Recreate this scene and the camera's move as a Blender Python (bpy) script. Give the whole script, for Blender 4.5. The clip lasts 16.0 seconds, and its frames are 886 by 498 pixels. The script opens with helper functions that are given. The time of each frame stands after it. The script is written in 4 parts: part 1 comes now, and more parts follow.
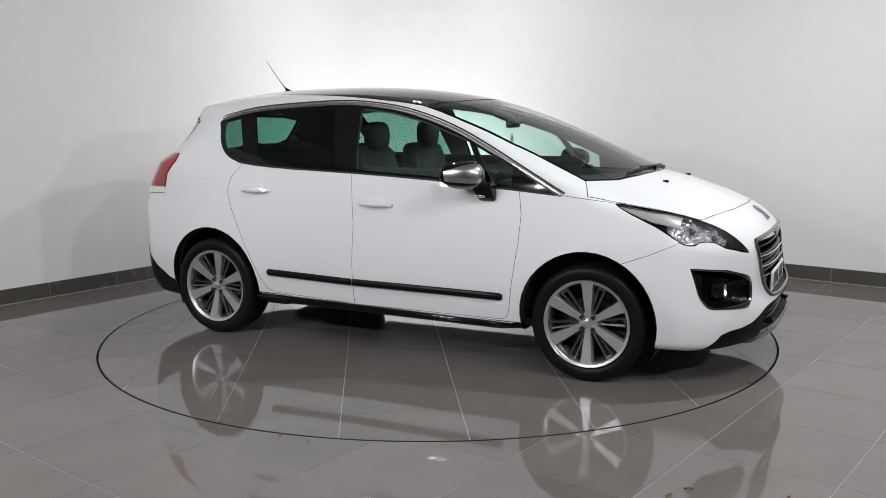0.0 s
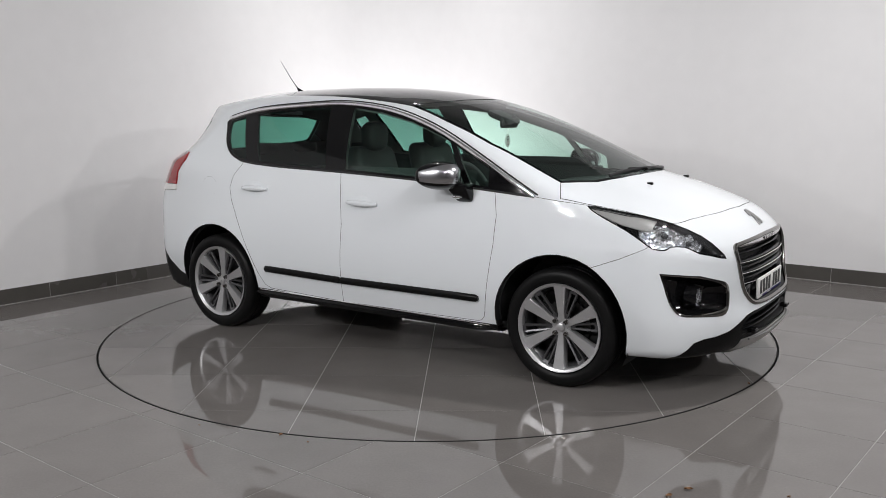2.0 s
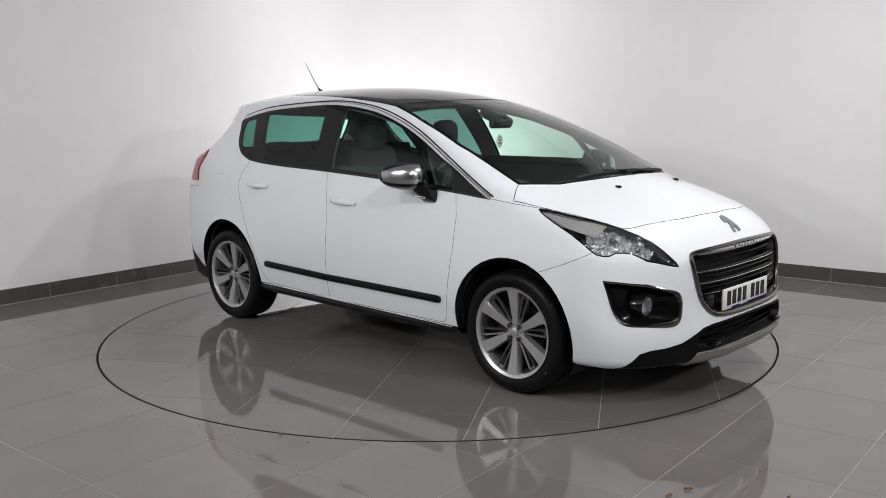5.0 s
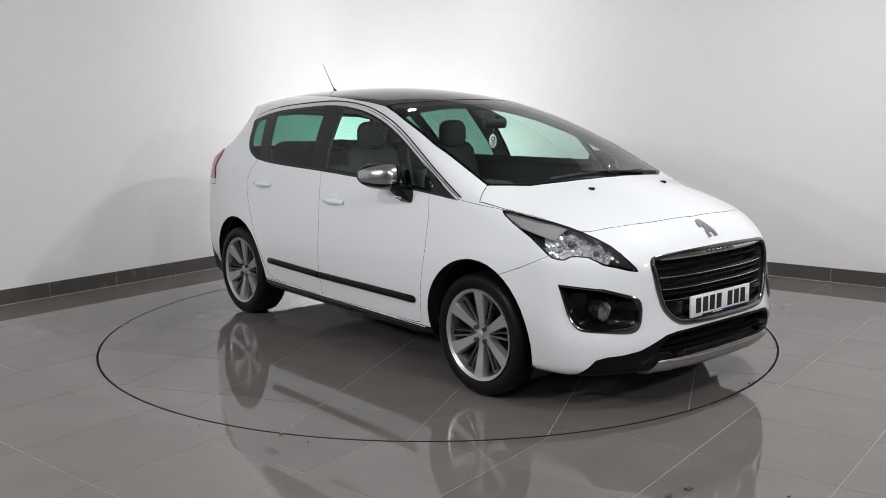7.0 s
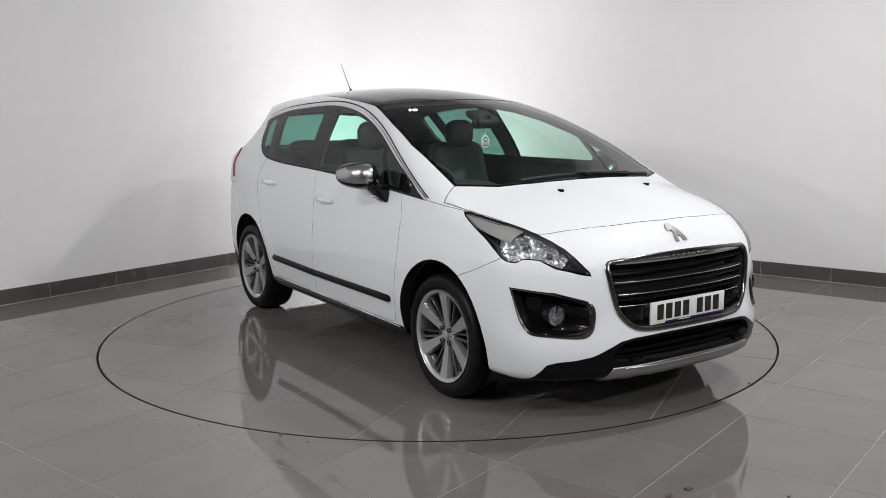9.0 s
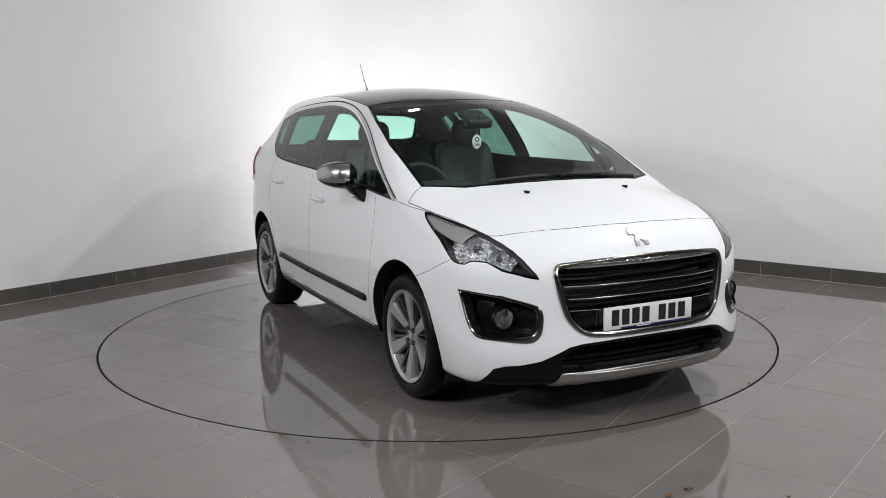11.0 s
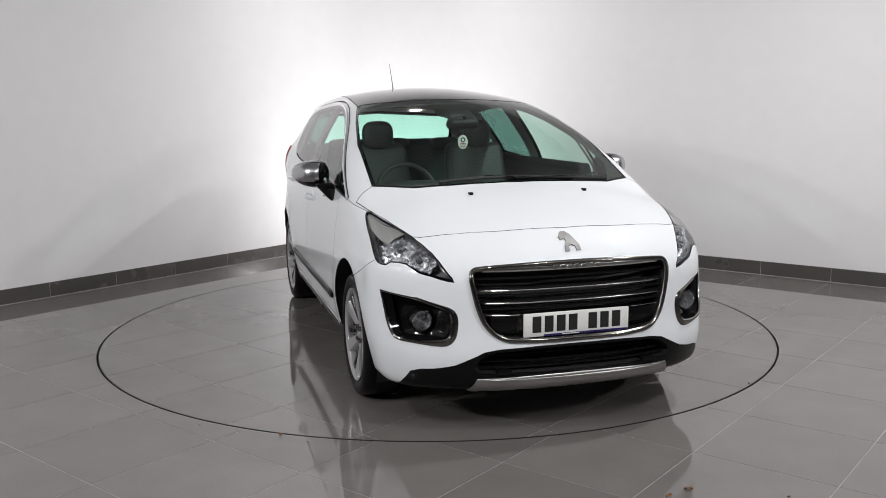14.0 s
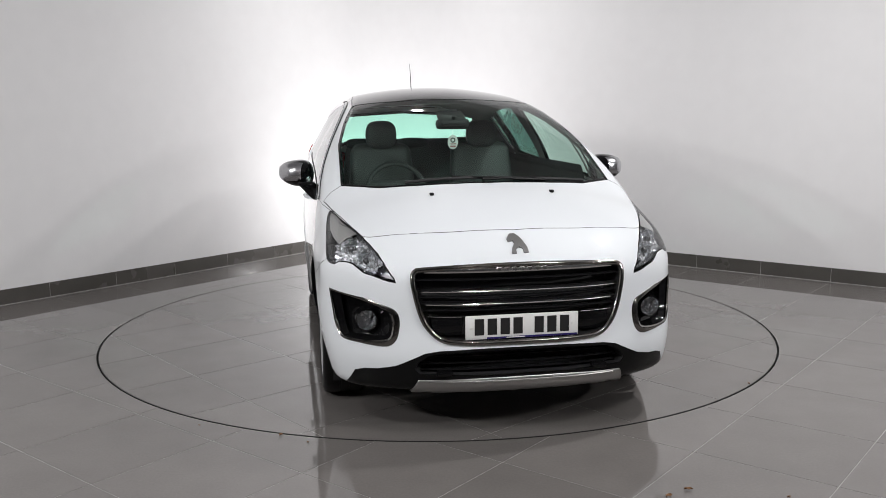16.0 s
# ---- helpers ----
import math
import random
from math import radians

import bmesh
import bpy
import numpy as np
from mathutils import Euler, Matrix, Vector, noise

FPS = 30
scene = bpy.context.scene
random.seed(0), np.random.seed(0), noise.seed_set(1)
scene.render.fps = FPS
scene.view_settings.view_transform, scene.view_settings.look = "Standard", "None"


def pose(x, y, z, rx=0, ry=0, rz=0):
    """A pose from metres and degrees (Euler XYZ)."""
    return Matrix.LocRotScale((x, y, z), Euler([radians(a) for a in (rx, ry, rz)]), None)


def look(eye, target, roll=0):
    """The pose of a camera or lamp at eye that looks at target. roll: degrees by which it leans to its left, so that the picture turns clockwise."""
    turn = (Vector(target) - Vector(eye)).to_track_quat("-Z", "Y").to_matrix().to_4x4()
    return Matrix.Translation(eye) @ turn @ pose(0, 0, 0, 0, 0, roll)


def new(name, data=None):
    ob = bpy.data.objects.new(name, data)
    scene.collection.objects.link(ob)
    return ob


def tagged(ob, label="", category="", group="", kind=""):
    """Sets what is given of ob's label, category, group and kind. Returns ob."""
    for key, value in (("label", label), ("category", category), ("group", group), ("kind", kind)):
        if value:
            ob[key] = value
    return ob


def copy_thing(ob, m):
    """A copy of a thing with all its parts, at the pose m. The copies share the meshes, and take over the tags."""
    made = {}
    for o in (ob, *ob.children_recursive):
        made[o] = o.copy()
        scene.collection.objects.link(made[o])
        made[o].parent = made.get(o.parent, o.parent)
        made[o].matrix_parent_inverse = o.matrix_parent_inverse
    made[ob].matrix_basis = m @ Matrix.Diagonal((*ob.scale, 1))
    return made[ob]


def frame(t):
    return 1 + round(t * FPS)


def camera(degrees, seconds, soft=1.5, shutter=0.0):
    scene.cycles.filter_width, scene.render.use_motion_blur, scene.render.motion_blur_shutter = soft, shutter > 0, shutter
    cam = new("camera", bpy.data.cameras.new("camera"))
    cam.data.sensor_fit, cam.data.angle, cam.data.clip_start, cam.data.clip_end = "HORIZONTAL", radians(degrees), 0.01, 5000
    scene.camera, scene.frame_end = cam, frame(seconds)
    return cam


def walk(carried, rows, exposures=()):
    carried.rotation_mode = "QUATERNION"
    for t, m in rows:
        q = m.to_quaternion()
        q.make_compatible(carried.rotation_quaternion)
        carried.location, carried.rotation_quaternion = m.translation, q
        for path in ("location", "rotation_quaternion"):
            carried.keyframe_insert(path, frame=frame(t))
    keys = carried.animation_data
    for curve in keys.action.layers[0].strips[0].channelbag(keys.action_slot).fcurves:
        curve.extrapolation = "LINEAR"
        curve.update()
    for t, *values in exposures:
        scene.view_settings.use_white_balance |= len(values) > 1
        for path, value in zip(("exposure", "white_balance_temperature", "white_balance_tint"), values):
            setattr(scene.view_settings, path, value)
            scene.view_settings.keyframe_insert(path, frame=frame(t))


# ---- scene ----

# camera on a tripod; it stands still
EYE = Vector((0.0000, -6.0794, 1.4884))
AIM = EYE + Vector((0.00633, 0.98786, -0.15519))
VIEW = look(EYE, AIM, -0.542)
cam = camera(53.310, 16.0, soft=0.6)
walk(cam, [(0.0, VIEW), (16.0, VIEW)])

# turntable angle (degrees) by time, slow and nearly even
RING = 2.2474
CAR_SHIFT = (0.0459, 0.0082)


def table_angle(t):
    return -27.037 + -3.3191 * t + -0.00421 * (t - 8) ** 2

# ---- world and lights ----
world = bpy.data.worlds.new("world")
world.use_nodes = True
scene.world = world
world.node_tree.nodes["Background"].inputs[0].default_value = (0.05, 0.05, 0.05, 1)
world.node_tree.nodes["Background"].inputs[1].default_value = 0.2

ROOM_TURN = 51.0            # the tiles and walls run along this direction
HIGH = 3.7                  # ceiling
U_MAX, V_MAX, U_MIN, V_MIN = 3.17, 3.155, -7.2, -6.6


def room(u, v, z=0.0):
    a = radians(ROOM_TURN)
    return Vector((u * math.cos(a) - v * math.sin(a), u * math.sin(a) + v * math.cos(a), z))


def flood(eye, target, power, wide, tall, spread=180):
    data = bpy.data.lights.new("flood_and_fill_light", "AREA")
    data.shape, data.size, data.size_y, data.energy = "RECTANGLE", wide, tall, power
    data.color = (1.0, 0.985, 0.99)
    data.spread = radians(spread)
    ob = new("lamp", data)
    ob.matrix_world = look(eye, target)
    return ob


LAMPS = [  # place, aim, watts, width, height, spread
    ((4.3, -4.6, 2.75), (-0.6, 0.8, 0.9), 62, 0.22, 0.15),
    ((-4.5, -4.2, 2.75), (0.6, 0.8, 0.9), 66, 0.22, 0.15),
    ((-3.7, -5.1, 3.0), (0.6, 0.8, 0.9), 64, 0.22, 0.15),
    # one assumed low lamp hidden behind the car, split in two to spread its glow
    ((-0.55, 2.68, 0.42), (-2.0, 3.9, 1.2), 14, 0.3, 0.2),
    ((-0.10, 2.68, 0.42), (-0.1, 4.4, 0.8), 23, 0.3, 0.2),
    ((-0.25, 2.0, 3.5), (-0.3, 2.6, 0), 40, 0.13, 0.09, 180),
    ((-2.2, -4.2, 3.5), (-0.8, -1.2, 0.5), 36, 0.16, 0.11),
    ((2.2, -4.2, 3.5), (0.8, -1.2, 0.5), 50, 0.16, 0.11),
    # fill light added to brighten the front of the car, no known source
    ((1.0, -5.6, 3.4), (0.3, -1.0, 0.7), 9, 0.16, 0.11, 80),
    # overhead light added to lift the right-hand floor and wall
    ((2.5, -1.0, 3.5), (2.3, -0.8, 0), 78, 0.16, 0.11),
]
for lamp_row in LAMPS:
    flood(*lamp_row)
scene.view_settings.exposure = -0.20

# ---- materials ----


def material(name, colour, rough=0.5, metal=0.0, coat=0.0, grain=0.0, grain_size=60.0, bump=0.0, stain=0.0, spec=0.5):
    """Plain surface with fine grain, larger soft stains and a little relief."""
    m = bpy.data.materials.new(name)
    m.use_nodes = True
    nt = m.node_tree
    b = nt.nodes["Principled BSDF"]
    b.inputs["Base Color"].default_value = (*colour, 1)
    b.inputs["Roughness"].default_value = rough
    b.inputs["Metallic"].default_value = metal
    b.inputs["Coat Weight"].default_value = coat
    b.inputs["Coat Roughness"].default_value = 0.02
    b.inputs["Specular IOR Level"].default_value = spec
    if grain or bump or stain:
        co = nt.nodes.new("ShaderNodeTexCoord")
        fine = nt.nodes.new("ShaderNodeTexNoise")
        fine.inputs["Scale"].default_value, fine.inputs["Detail"].default_value = grain_size, 4
        wide = nt.nodes.new("ShaderNodeTexNoise")
        wide.inputs["Scale"].default_value, wide.inputs["Detail"].default_value = grain_size / 25, 3
        nt.links.new(co.outputs["Object"], fine.inputs["Vector"])
        nt.links.new(co.outputs["Object"], wide.inputs["Vector"])
        mixed = None
        for src, amount in ((fine, grain), (wide, stain)):
            if not amount:
                continue
            ramp = nt.nodes.new("ShaderNodeMapRange")
            ramp.inputs["From Min"].default_value, ramp.inputs["From Max"].default_value = 0.3, 0.7
            ramp.inputs["To Min"].default_value, ramp.inputs["To Max"].default_value = 1 - amount, 1 + amount
            nt.links.new(src.outputs["Fac"], ramp.inputs["Value"])
            mul = nt.nodes.new("ShaderNodeVectorMath")
            mul.operation = "MULTIPLY"
            mul.inputs[0].default_value = colour
            if mixed:
                nt.links.new(mixed, mul.inputs[0])
            nt.links.new(ramp.outputs[0], mul.inputs[1])
            mixed = mul.outputs[0]
        if mixed:
            nt.links.new(mixed, b.inputs["Base Color"])
        if bump:
            bp = nt.nodes.new("ShaderNodeBump")
            bp.inputs["Strength"].default_value, bp.inputs["Distance"].default_value = bump, 0.002
            nt.links.new(fine.outputs["Fac"], bp.inputs["Height"])
            nt.links.new(bp.outputs[0], b.inputs["Normal"])
    return m


def tile_material(name, colour, rough):
    """Polished porcelain: soft clouds, slight difference from tile to tile, faint smears in the gloss."""
    m = material(name, colour, rough, grain=0.05, grain_size=90, stain=0.06)
    nt = m.node_tree
    b = nt.nodes["Principled BSDF"]
    src = b.inputs["Base Color"].links[0].from_socket
    info = nt.nodes.new("ShaderNodeObjectInfo")
    ramp = nt.nodes.new("ShaderNodeMapRange")
    ramp.inputs["To Min"].default_value, ramp.inputs["To Max"].default_value = 0.94, 1.06
    nt.links.new(info.outputs["Random"], ramp.inputs["Value"])
    mul = nt.nodes.new("ShaderNodeVectorMath")
    mul.operation = "MULTIPLY"
    nt.links.new(src, mul.inputs[0])
    nt.links.new(ramp.outputs[0], mul.inputs[1])
    nt.links.new(mul.outputs[0], b.inputs["Base Color"])
    co = nt.nodes.new("ShaderNodeTexCoord")
    smear = nt.nodes.new("ShaderNodeTexNoise")
    smear.inputs["Scale"].default_value, smear.inputs["Detail"].default_value = 2.3, 5
    r2 = nt.nodes.new("ShaderNodeMapRange")
    r2.inputs["From Min"].default_value, r2.inputs["From Max"].default_value = 0.3, 0.7
    r2.inputs["To Min"].default_value, r2.inputs["To Max"].default_value = rough * 0.7, rough * 1.4
    nt.links.new(co.outputs["Object"], smear.inputs["Vector"])
    nt.links.new(smear.outputs["Fac"], r2.inputs["Value"])
    nt.links.new(r2.outputs[0], b.inputs["Roughness"])
    return m


def glass(name, tint, gloss_rough=0.0, ior=1.5):
    """Thin tinted pane: it lets the light straight through and mirrors at a slant."""
    m = bpy.data.materials.new(name)
    m.use_nodes = True
    nt = m.node_tree
    nt.nodes.remove(nt.nodes["Principled BSDF"])
    out = nt.nodes["Material Output"]
    clear = nt.nodes.new("ShaderNodeBsdfTransparent")
    clear.inputs[0].default_value = (*tint, 1)
    shine = nt.nodes.new("ShaderNodeBsdfGlossy")
    shine.inputs["Roughness"].default_value = gloss_rough
    facing = nt.nodes.new("ShaderNodeLayerWeight")
    facing.inputs["Blend"].default_value = 0.5
    power = nt.nodes.new("ShaderNodeMath")
    power.operation = "POWER"
    power.inputs[1].default_value = 5.0
    fres = nt.nodes.new("ShaderNodeMapRange")
    fres.inputs["To Min"].default_value, fres.inputs["To Max"].default_value = ((ior - 1) / (ior + 1)) ** 2 * 1.1, 1.0
    nt.links.new(facing.outputs["Facing"], power.inputs[0])
    nt.links.new(power.outputs[0], fres.inputs["Value"])
    mix = nt.nodes.new("ShaderNodeMixShader")
    nt.links.new(fres.outputs[0], mix.inputs[0])
    nt.links.new(clear.outputs[0], mix.inputs[1])
    nt.links.new(shine.outputs[0], mix.inputs[2])
    nt.links.new(mix.outputs[0], out.inputs[0])
    return m


M_WALL = material("wall_paint", (0.76, 0.755, 0.76), 0.75, grain=0.012, grain_size=160, bump=0.12, stain=0.012)
# unseen walls and ceiling: their greys only steer reflections and bounced light
M_BACK = material("unseen_wall_dark", (0.10, 0.10, 0.103), 0.8, grain=0.02, grain_size=120, stain=0.03)
M_CEIL = material("unseen_ceiling_grey", (0.32, 0.32, 0.32), 0.9, grain=0.02, grain_size=120, stain=0.03)
M_TILE = tile_material("floor_porcelain", (0.160, 0.149, 0.142), 0.035)
M_SKIRT = tile_material("skirting_porcelain", (0.085, 0.08, 0.073), 0.25)
M_GROUT = material("grout", (0.36, 0.35, 0.34), 0.9, grain=0.2, grain_size=30, stain=0.2)
M_GAP = material("gap_rubber", (0.012, 0.012, 0.012), 0.7, grain=0.2)
M_PAINT = material("white_car_paint", (0.745, 0.775, 0.80), 0.45, coat=1.0, grain=0.006, grain_size=900, spec=0.12)
# black rubber and trim; on panel rims it also paints the gap's shade
M_SEALSHADE = material("black_seal_and_gap_shade", (0.012, 0.012, 0.013), 0.6, grain=0.1)
M_BLACK = material("black_plastic", (0.005, 0.005, 0.0052), 0.3, grain=0.12, grain_size=500, bump=0.15, spec=0.14)
M_GLOSSBLACK = material("gloss_black", (0.005, 0.005, 0.0055), 0.06, spec=0.3)
M_CHROME = material("chrome", (0.85, 0.85, 0.86), 0.14, metal=1.0, grain=0.02, grain_size=200)
M_DARKCHROME = material("dark_chrome", (0.25, 0.24, 0.23), 0.13, metal=1.0, grain=0.03, grain_size=200)
M_BADGE = material("satin_chrome", (0.30, 0.297, 0.293), 0.36, metal=0.8, grain=0.03, grain_size=200)
M_SILVER = material("satin_silver", (0.38, 0.372, 0.365), 0.33, metal=0.85, grain=0.03, grain_size=300)
M_ALLOY = material("machined_alloy", (0.56, 0.56, 0.57), 0.36, metal=0.8, grain=0.04, grain_size=260)
M_ALLOYDARK = material("grey_alloy", (0.11, 0.11, 0.115), 0.3, metal=0.7, grain=0.05, grain_size=260)
M_TYRE = material("tyre_rubber", (0.006, 0.006, 0.0062), 0.42, grain=0.2, grain_size=120, bump=0.3, stain=0.15, spec=0.15)
M_DISC = material("brake_steel", (0.10, 0.10, 0.10), 0.4, metal=1.0, grain=0.1, grain_size=80)
M_GLASS = glass("green_glass", (0.74, 0.93, 0.85))
M_REARGLASS = glass("rear_green_glass", (0.52, 0.86, 0.74))
M_WSGLASS = glass("windscreen_glass", (0.79, 0.93, 0.87))
M_PRIVACY = glass("tinted_glass", (0.13, 0.26, 0.225))
M_ROOFGLASS = material("dark_roof_glass", (0.012, 0.012, 0.013), 0.03, coat=0.0)
M_LENS = glass("lamp_lens", (0.93, 0.94, 0.95), ior=1.45)
M_RED = material("red_lens", (0.30, 0.012, 0.016), 0.1, coat=1.0, grain=0.1, grain_size=60)
M_CABIN = material("cabin_trim", (0.034, 0.036, 0.037), 0.75, grain=0.12, grain_size=220, bump=0.2)
M_CABINLIGHT = material("pale_lining", (0.16, 0.16, 0.155), 0.9, grain=0.08, grain_size=200)
M_SEAT = material("dark_leather", (0.028, 0.029, 0.030), 0.55, grain=0.12, grain_size=160, bump=0.3)
M_PLATE = material("plate_white", (0.78, 0.78, 0.76), 0.35, grain=0.01)
M_INK = material("plate_black", (0.012, 0.012, 0.012), 0.5, grain=0.05)
M_BLUE = material("plate_blue", (0.022, 0.014, 0.11), 0.4, grain=0.05)

# ---- mesh helpers ----


def mesh_of(name, verts, faces, mats, smooth=True):
    me = bpy.data.meshes.new(name)
    me.from_pydata([tuple(v) for v in verts], [], [tuple(f) for f in faces])
    for m in mats:
        me.materials.append(m)
    if smooth:
        me.shade_smooth()
    me.update()
    return me


def part(name, bm, mat, parent, label="", smooth=True):
    """Links a bmesh (or a ready mesh) as one mesh object under a thing or a part."""
    if isinstance(bm, bmesh.types.BMesh):
        me = bpy.data.meshes.new(name)
        bmesh.ops.recalc_face_normals(bm, faces=bm.faces[:])
        bm.to_mesh(me)
        bm.free()
        me.materials.append(mat)
        if smooth:
            me.shade_smooth()
            me.set_sharp_from_angle(angle=radians(38))
    else:
        me = bm
    ob = new(name, me)
    ob.parent = parent
    if label:
        tagged(ob, label)
    return ob


def box(bm, lo, hi, bevel=0.0, segments=2):
    made = bmesh.ops.create_cube(bm, size=1.0)["verts"]
    for v in made:
        v.co = Vector([lo[i] + (v.co[i] + 0.5) * (hi[i] - lo[i]) for i in range(3)])
    if bevel:
        edges = list({e for v in made for e in v.link_edges})
        made = bmesh.ops.bevel(bm, geom=edges, offset=bevel, segments=segments, affect="EDGES", profile=0.5)["verts"]
    return made


def revolve(bm, profile, steps=48, axis="y", closed=False):
    """Turns (radius, along) points about an axis through the origin."""
    rings = []
    for i in range(steps):
        a = 2 * math.pi * i / steps
        c, s = math.cos(a), math.sin(a)
        if axis == "y":
            rings.append([bm.verts.new((r * c, h, r * s)) for r, h in profile])
        elif axis == "x":
            rings.append([bm.verts.new((h, r * c, r * s)) for r, h in profile])
        else:
            rings.append([bm.verts.new((r * c, r * s, h)) for r, h in profile])
    n = len(profile)
    for i in range(steps):
        a, b = rings[i], rings[(i + 1) % steps]
        for j in range(n if closed else n - 1):
            k = (j + 1) % n
            bm.faces.new((a[j], b[j], b[k], a[k]))
    return rings


def tube(bm, path, radius, sides=8, closed=False, flat=1.0, up=(0, 0, 1)):
    """A round or flattened bar along a path."""
    path = [Vector(p) for p in path]
    n, rings = len(path), []
    for i, p in enumerate(path):
        a = path[i - 1] if closed or i else p
        b = path[(i + 1) % n] if closed or i < n - 1 else p
        d = (b - a).normalized()
        s = d.cross(Vector(up))
        s = s.normalized() if s.length > 1e-4 else Vector((1, 0, 0))
        w = s.cross(d)
        r = radius[i] if isinstance(radius, (list, tuple)) else radius
        rings.append([bm.verts.new(p + s * (r * math.cos(2 * math.pi * k / sides)) + w * (r * flat * math.sin(2 * math.pi * k / sides))) for k in range(sides)])
    for i in range(n if closed else n - 1):
        a, b = rings[i], rings[(i + 1) % n]
        for k in range(sides):
            bm.faces.new((a[k], a[(k + 1) % sides], b[(k + 1) % sides], b[k]))
    if not closed:
        bm.faces.new(rings[0][::-1])
        bm.faces.new(rings[-1])


def inside(poly, p, q):
    hit = False
    for i in range(len(poly)):
        (a, b), (c, d) = poly[i - 1], poly[i]
        if (b > q) != (d > q) and p < (c - a) * (q - b) / (d - b) + a:
            hit = not hit
    return hit


def smooth_outline(points, steps=4, closed=True):
    """Rounds a coarse outline (Catmull-Rom)."""
    n, out = len(points), []
    for i in range(n if closed else n - 1):
        p = [Vector(points[(i + k) % n] if closed else points[min(max(i + k, 0), n - 1)]) for k in (-1, 0, 1, 2)]
        for j in range(steps):
            t = j / steps
            out.append(0.5 * (2 * p[1] + (p[2] - p[0]) * t + (2 * p[0] - 5 * p[1] + 4 * p[2] - p[3]) * t * t + (3 * p[1] - p[0] - 3 * p[2] + p[3]) * t ** 3))
    if not closed:
        out.append(Vector(points[-1]))
    return [tuple(v) for v in out]


# ---- room ----


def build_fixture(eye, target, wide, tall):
    """A slim black floodlight behind each lamp, on a rod from the ceiling or on two feet; all added, unseen."""
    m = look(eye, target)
    root = tagged(new("floodlight"), "slim black rectangular floodlight body, added out of view", "floodlight", group="showroom floodlights")
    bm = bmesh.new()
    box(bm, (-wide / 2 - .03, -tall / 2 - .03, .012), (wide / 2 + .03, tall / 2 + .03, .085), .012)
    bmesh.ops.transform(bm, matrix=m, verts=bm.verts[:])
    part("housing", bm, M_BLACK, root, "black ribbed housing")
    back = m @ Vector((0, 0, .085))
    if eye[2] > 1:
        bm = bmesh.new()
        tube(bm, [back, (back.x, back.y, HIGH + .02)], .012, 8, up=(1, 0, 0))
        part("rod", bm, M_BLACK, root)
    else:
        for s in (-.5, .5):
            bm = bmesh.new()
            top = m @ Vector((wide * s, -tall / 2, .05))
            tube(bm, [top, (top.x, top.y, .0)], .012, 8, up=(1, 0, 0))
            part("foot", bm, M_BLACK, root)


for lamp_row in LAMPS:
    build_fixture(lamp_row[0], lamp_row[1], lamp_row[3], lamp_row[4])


def wall_mesh(a, b, thick, top, name, mat, outward):
    """Upright wall from a to b on the floor."""
    a, b, o = Vector((*a, 0)), Vector((*b, 0)), Vector((*outward, 0)) * thick
    v = [a, b, b + o, a + o]
    verts = [(p.x, p.y, -0.1) for p in v] + [(p.x, p.y, top) for p in v]
    me = mesh_of(name, verts, [(0, 1, 5, 4), (1, 2, 6, 5), (2, 3, 7, 6), (3, 0, 4, 7), (4, 5, 6, 7), (3, 2, 1, 0)], [mat], smooth=False)
    ob = new(name, me)
    return ob


U_DIR, V_DIR = room(1, 0), room(0, 1)
CORNER_R = 0.7


def build_cove():
    """The rounded inner corner between the two white walls."""
    verts, faces, n = [], [], 24
    cu, cv = U_MAX - CORNER_R, V_MAX - CORNER_R
    arc = [room(cu + (CORNER_R - .002) * math.cos(k * math.pi / 2 / n), cv + (CORNER_R - .002) * math.sin(k * math.pi / 2 / n)) for k in range(n + 1)]
    for p in arc:
        verts += [(p.x, p.y, -.05), (p.x, p.y, HIGH)]
    faces = [(2 * k, 2 * k + 2, 2 * k + 3, 2 * k + 1) for k in range(n)]
    back = room(U_MAX + .05, V_MAX + .05)
    k = len(verts)
    verts += [(p.x, p.y, z) for p in (arc[0], back, arc[-1]) for z in (-.05, HIGH)]
    faces += [(k + 2, k, k + 1, k + 3), (k + 4, k + 2, k + 3, k + 5)]
    tagged(new("wall_corner", mesh_of("wall_corner", verts, faces, [M_WALL])), "rounded white corner between the walls", "wall", kind="structure")


build_cove()
tagged(wall_mesh(room(U_MAX, V_MIN).xy, room(U_MAX, V_MAX + 0.2).xy, 0.2, HIGH, "wall_east", M_WALL, U_DIR.xy), "plain white painted showroom wall", "wall", kind="structure")
tagged(wall_mesh(room(U_MIN, V_MAX).xy, room(U_MAX, V_MAX).xy, 0.2, HIGH, "wall_north", M_WALL, V_DIR.xy), "plain white painted showroom wall", "wall", kind="structure")
# assumed walls and ceiling out of view, toned to control reflections and bounce
tagged(wall_mesh(room(U_MIN, V_MIN).xy, room(U_MIN, V_MAX).xy, 0.2, HIGH, "wall_west", M_BACK, -U_DIR.xy), "assumed wall behind the camera, unseen, dark to keep reflections dim", "wall", kind="structure")
tagged(wall_mesh(room(U_MIN, V_MIN).xy, room(U_MAX, V_MIN).xy, 0.2, HIGH, "wall_south", M_BACK, -V_DIR.xy), "assumed wall behind the camera, unseen, dark to keep reflections dim", "wall", kind="structure")
ceil_v = [room(u, v, z) for z in (HIGH, HIGH + 0.15) for u, v in ((U_MIN - .2, V_MIN - .2), (U_MAX + .2, V_MIN - .2), (U_MAX + .2, V_MAX + .2), (U_MIN - .2, V_MAX + .2))]
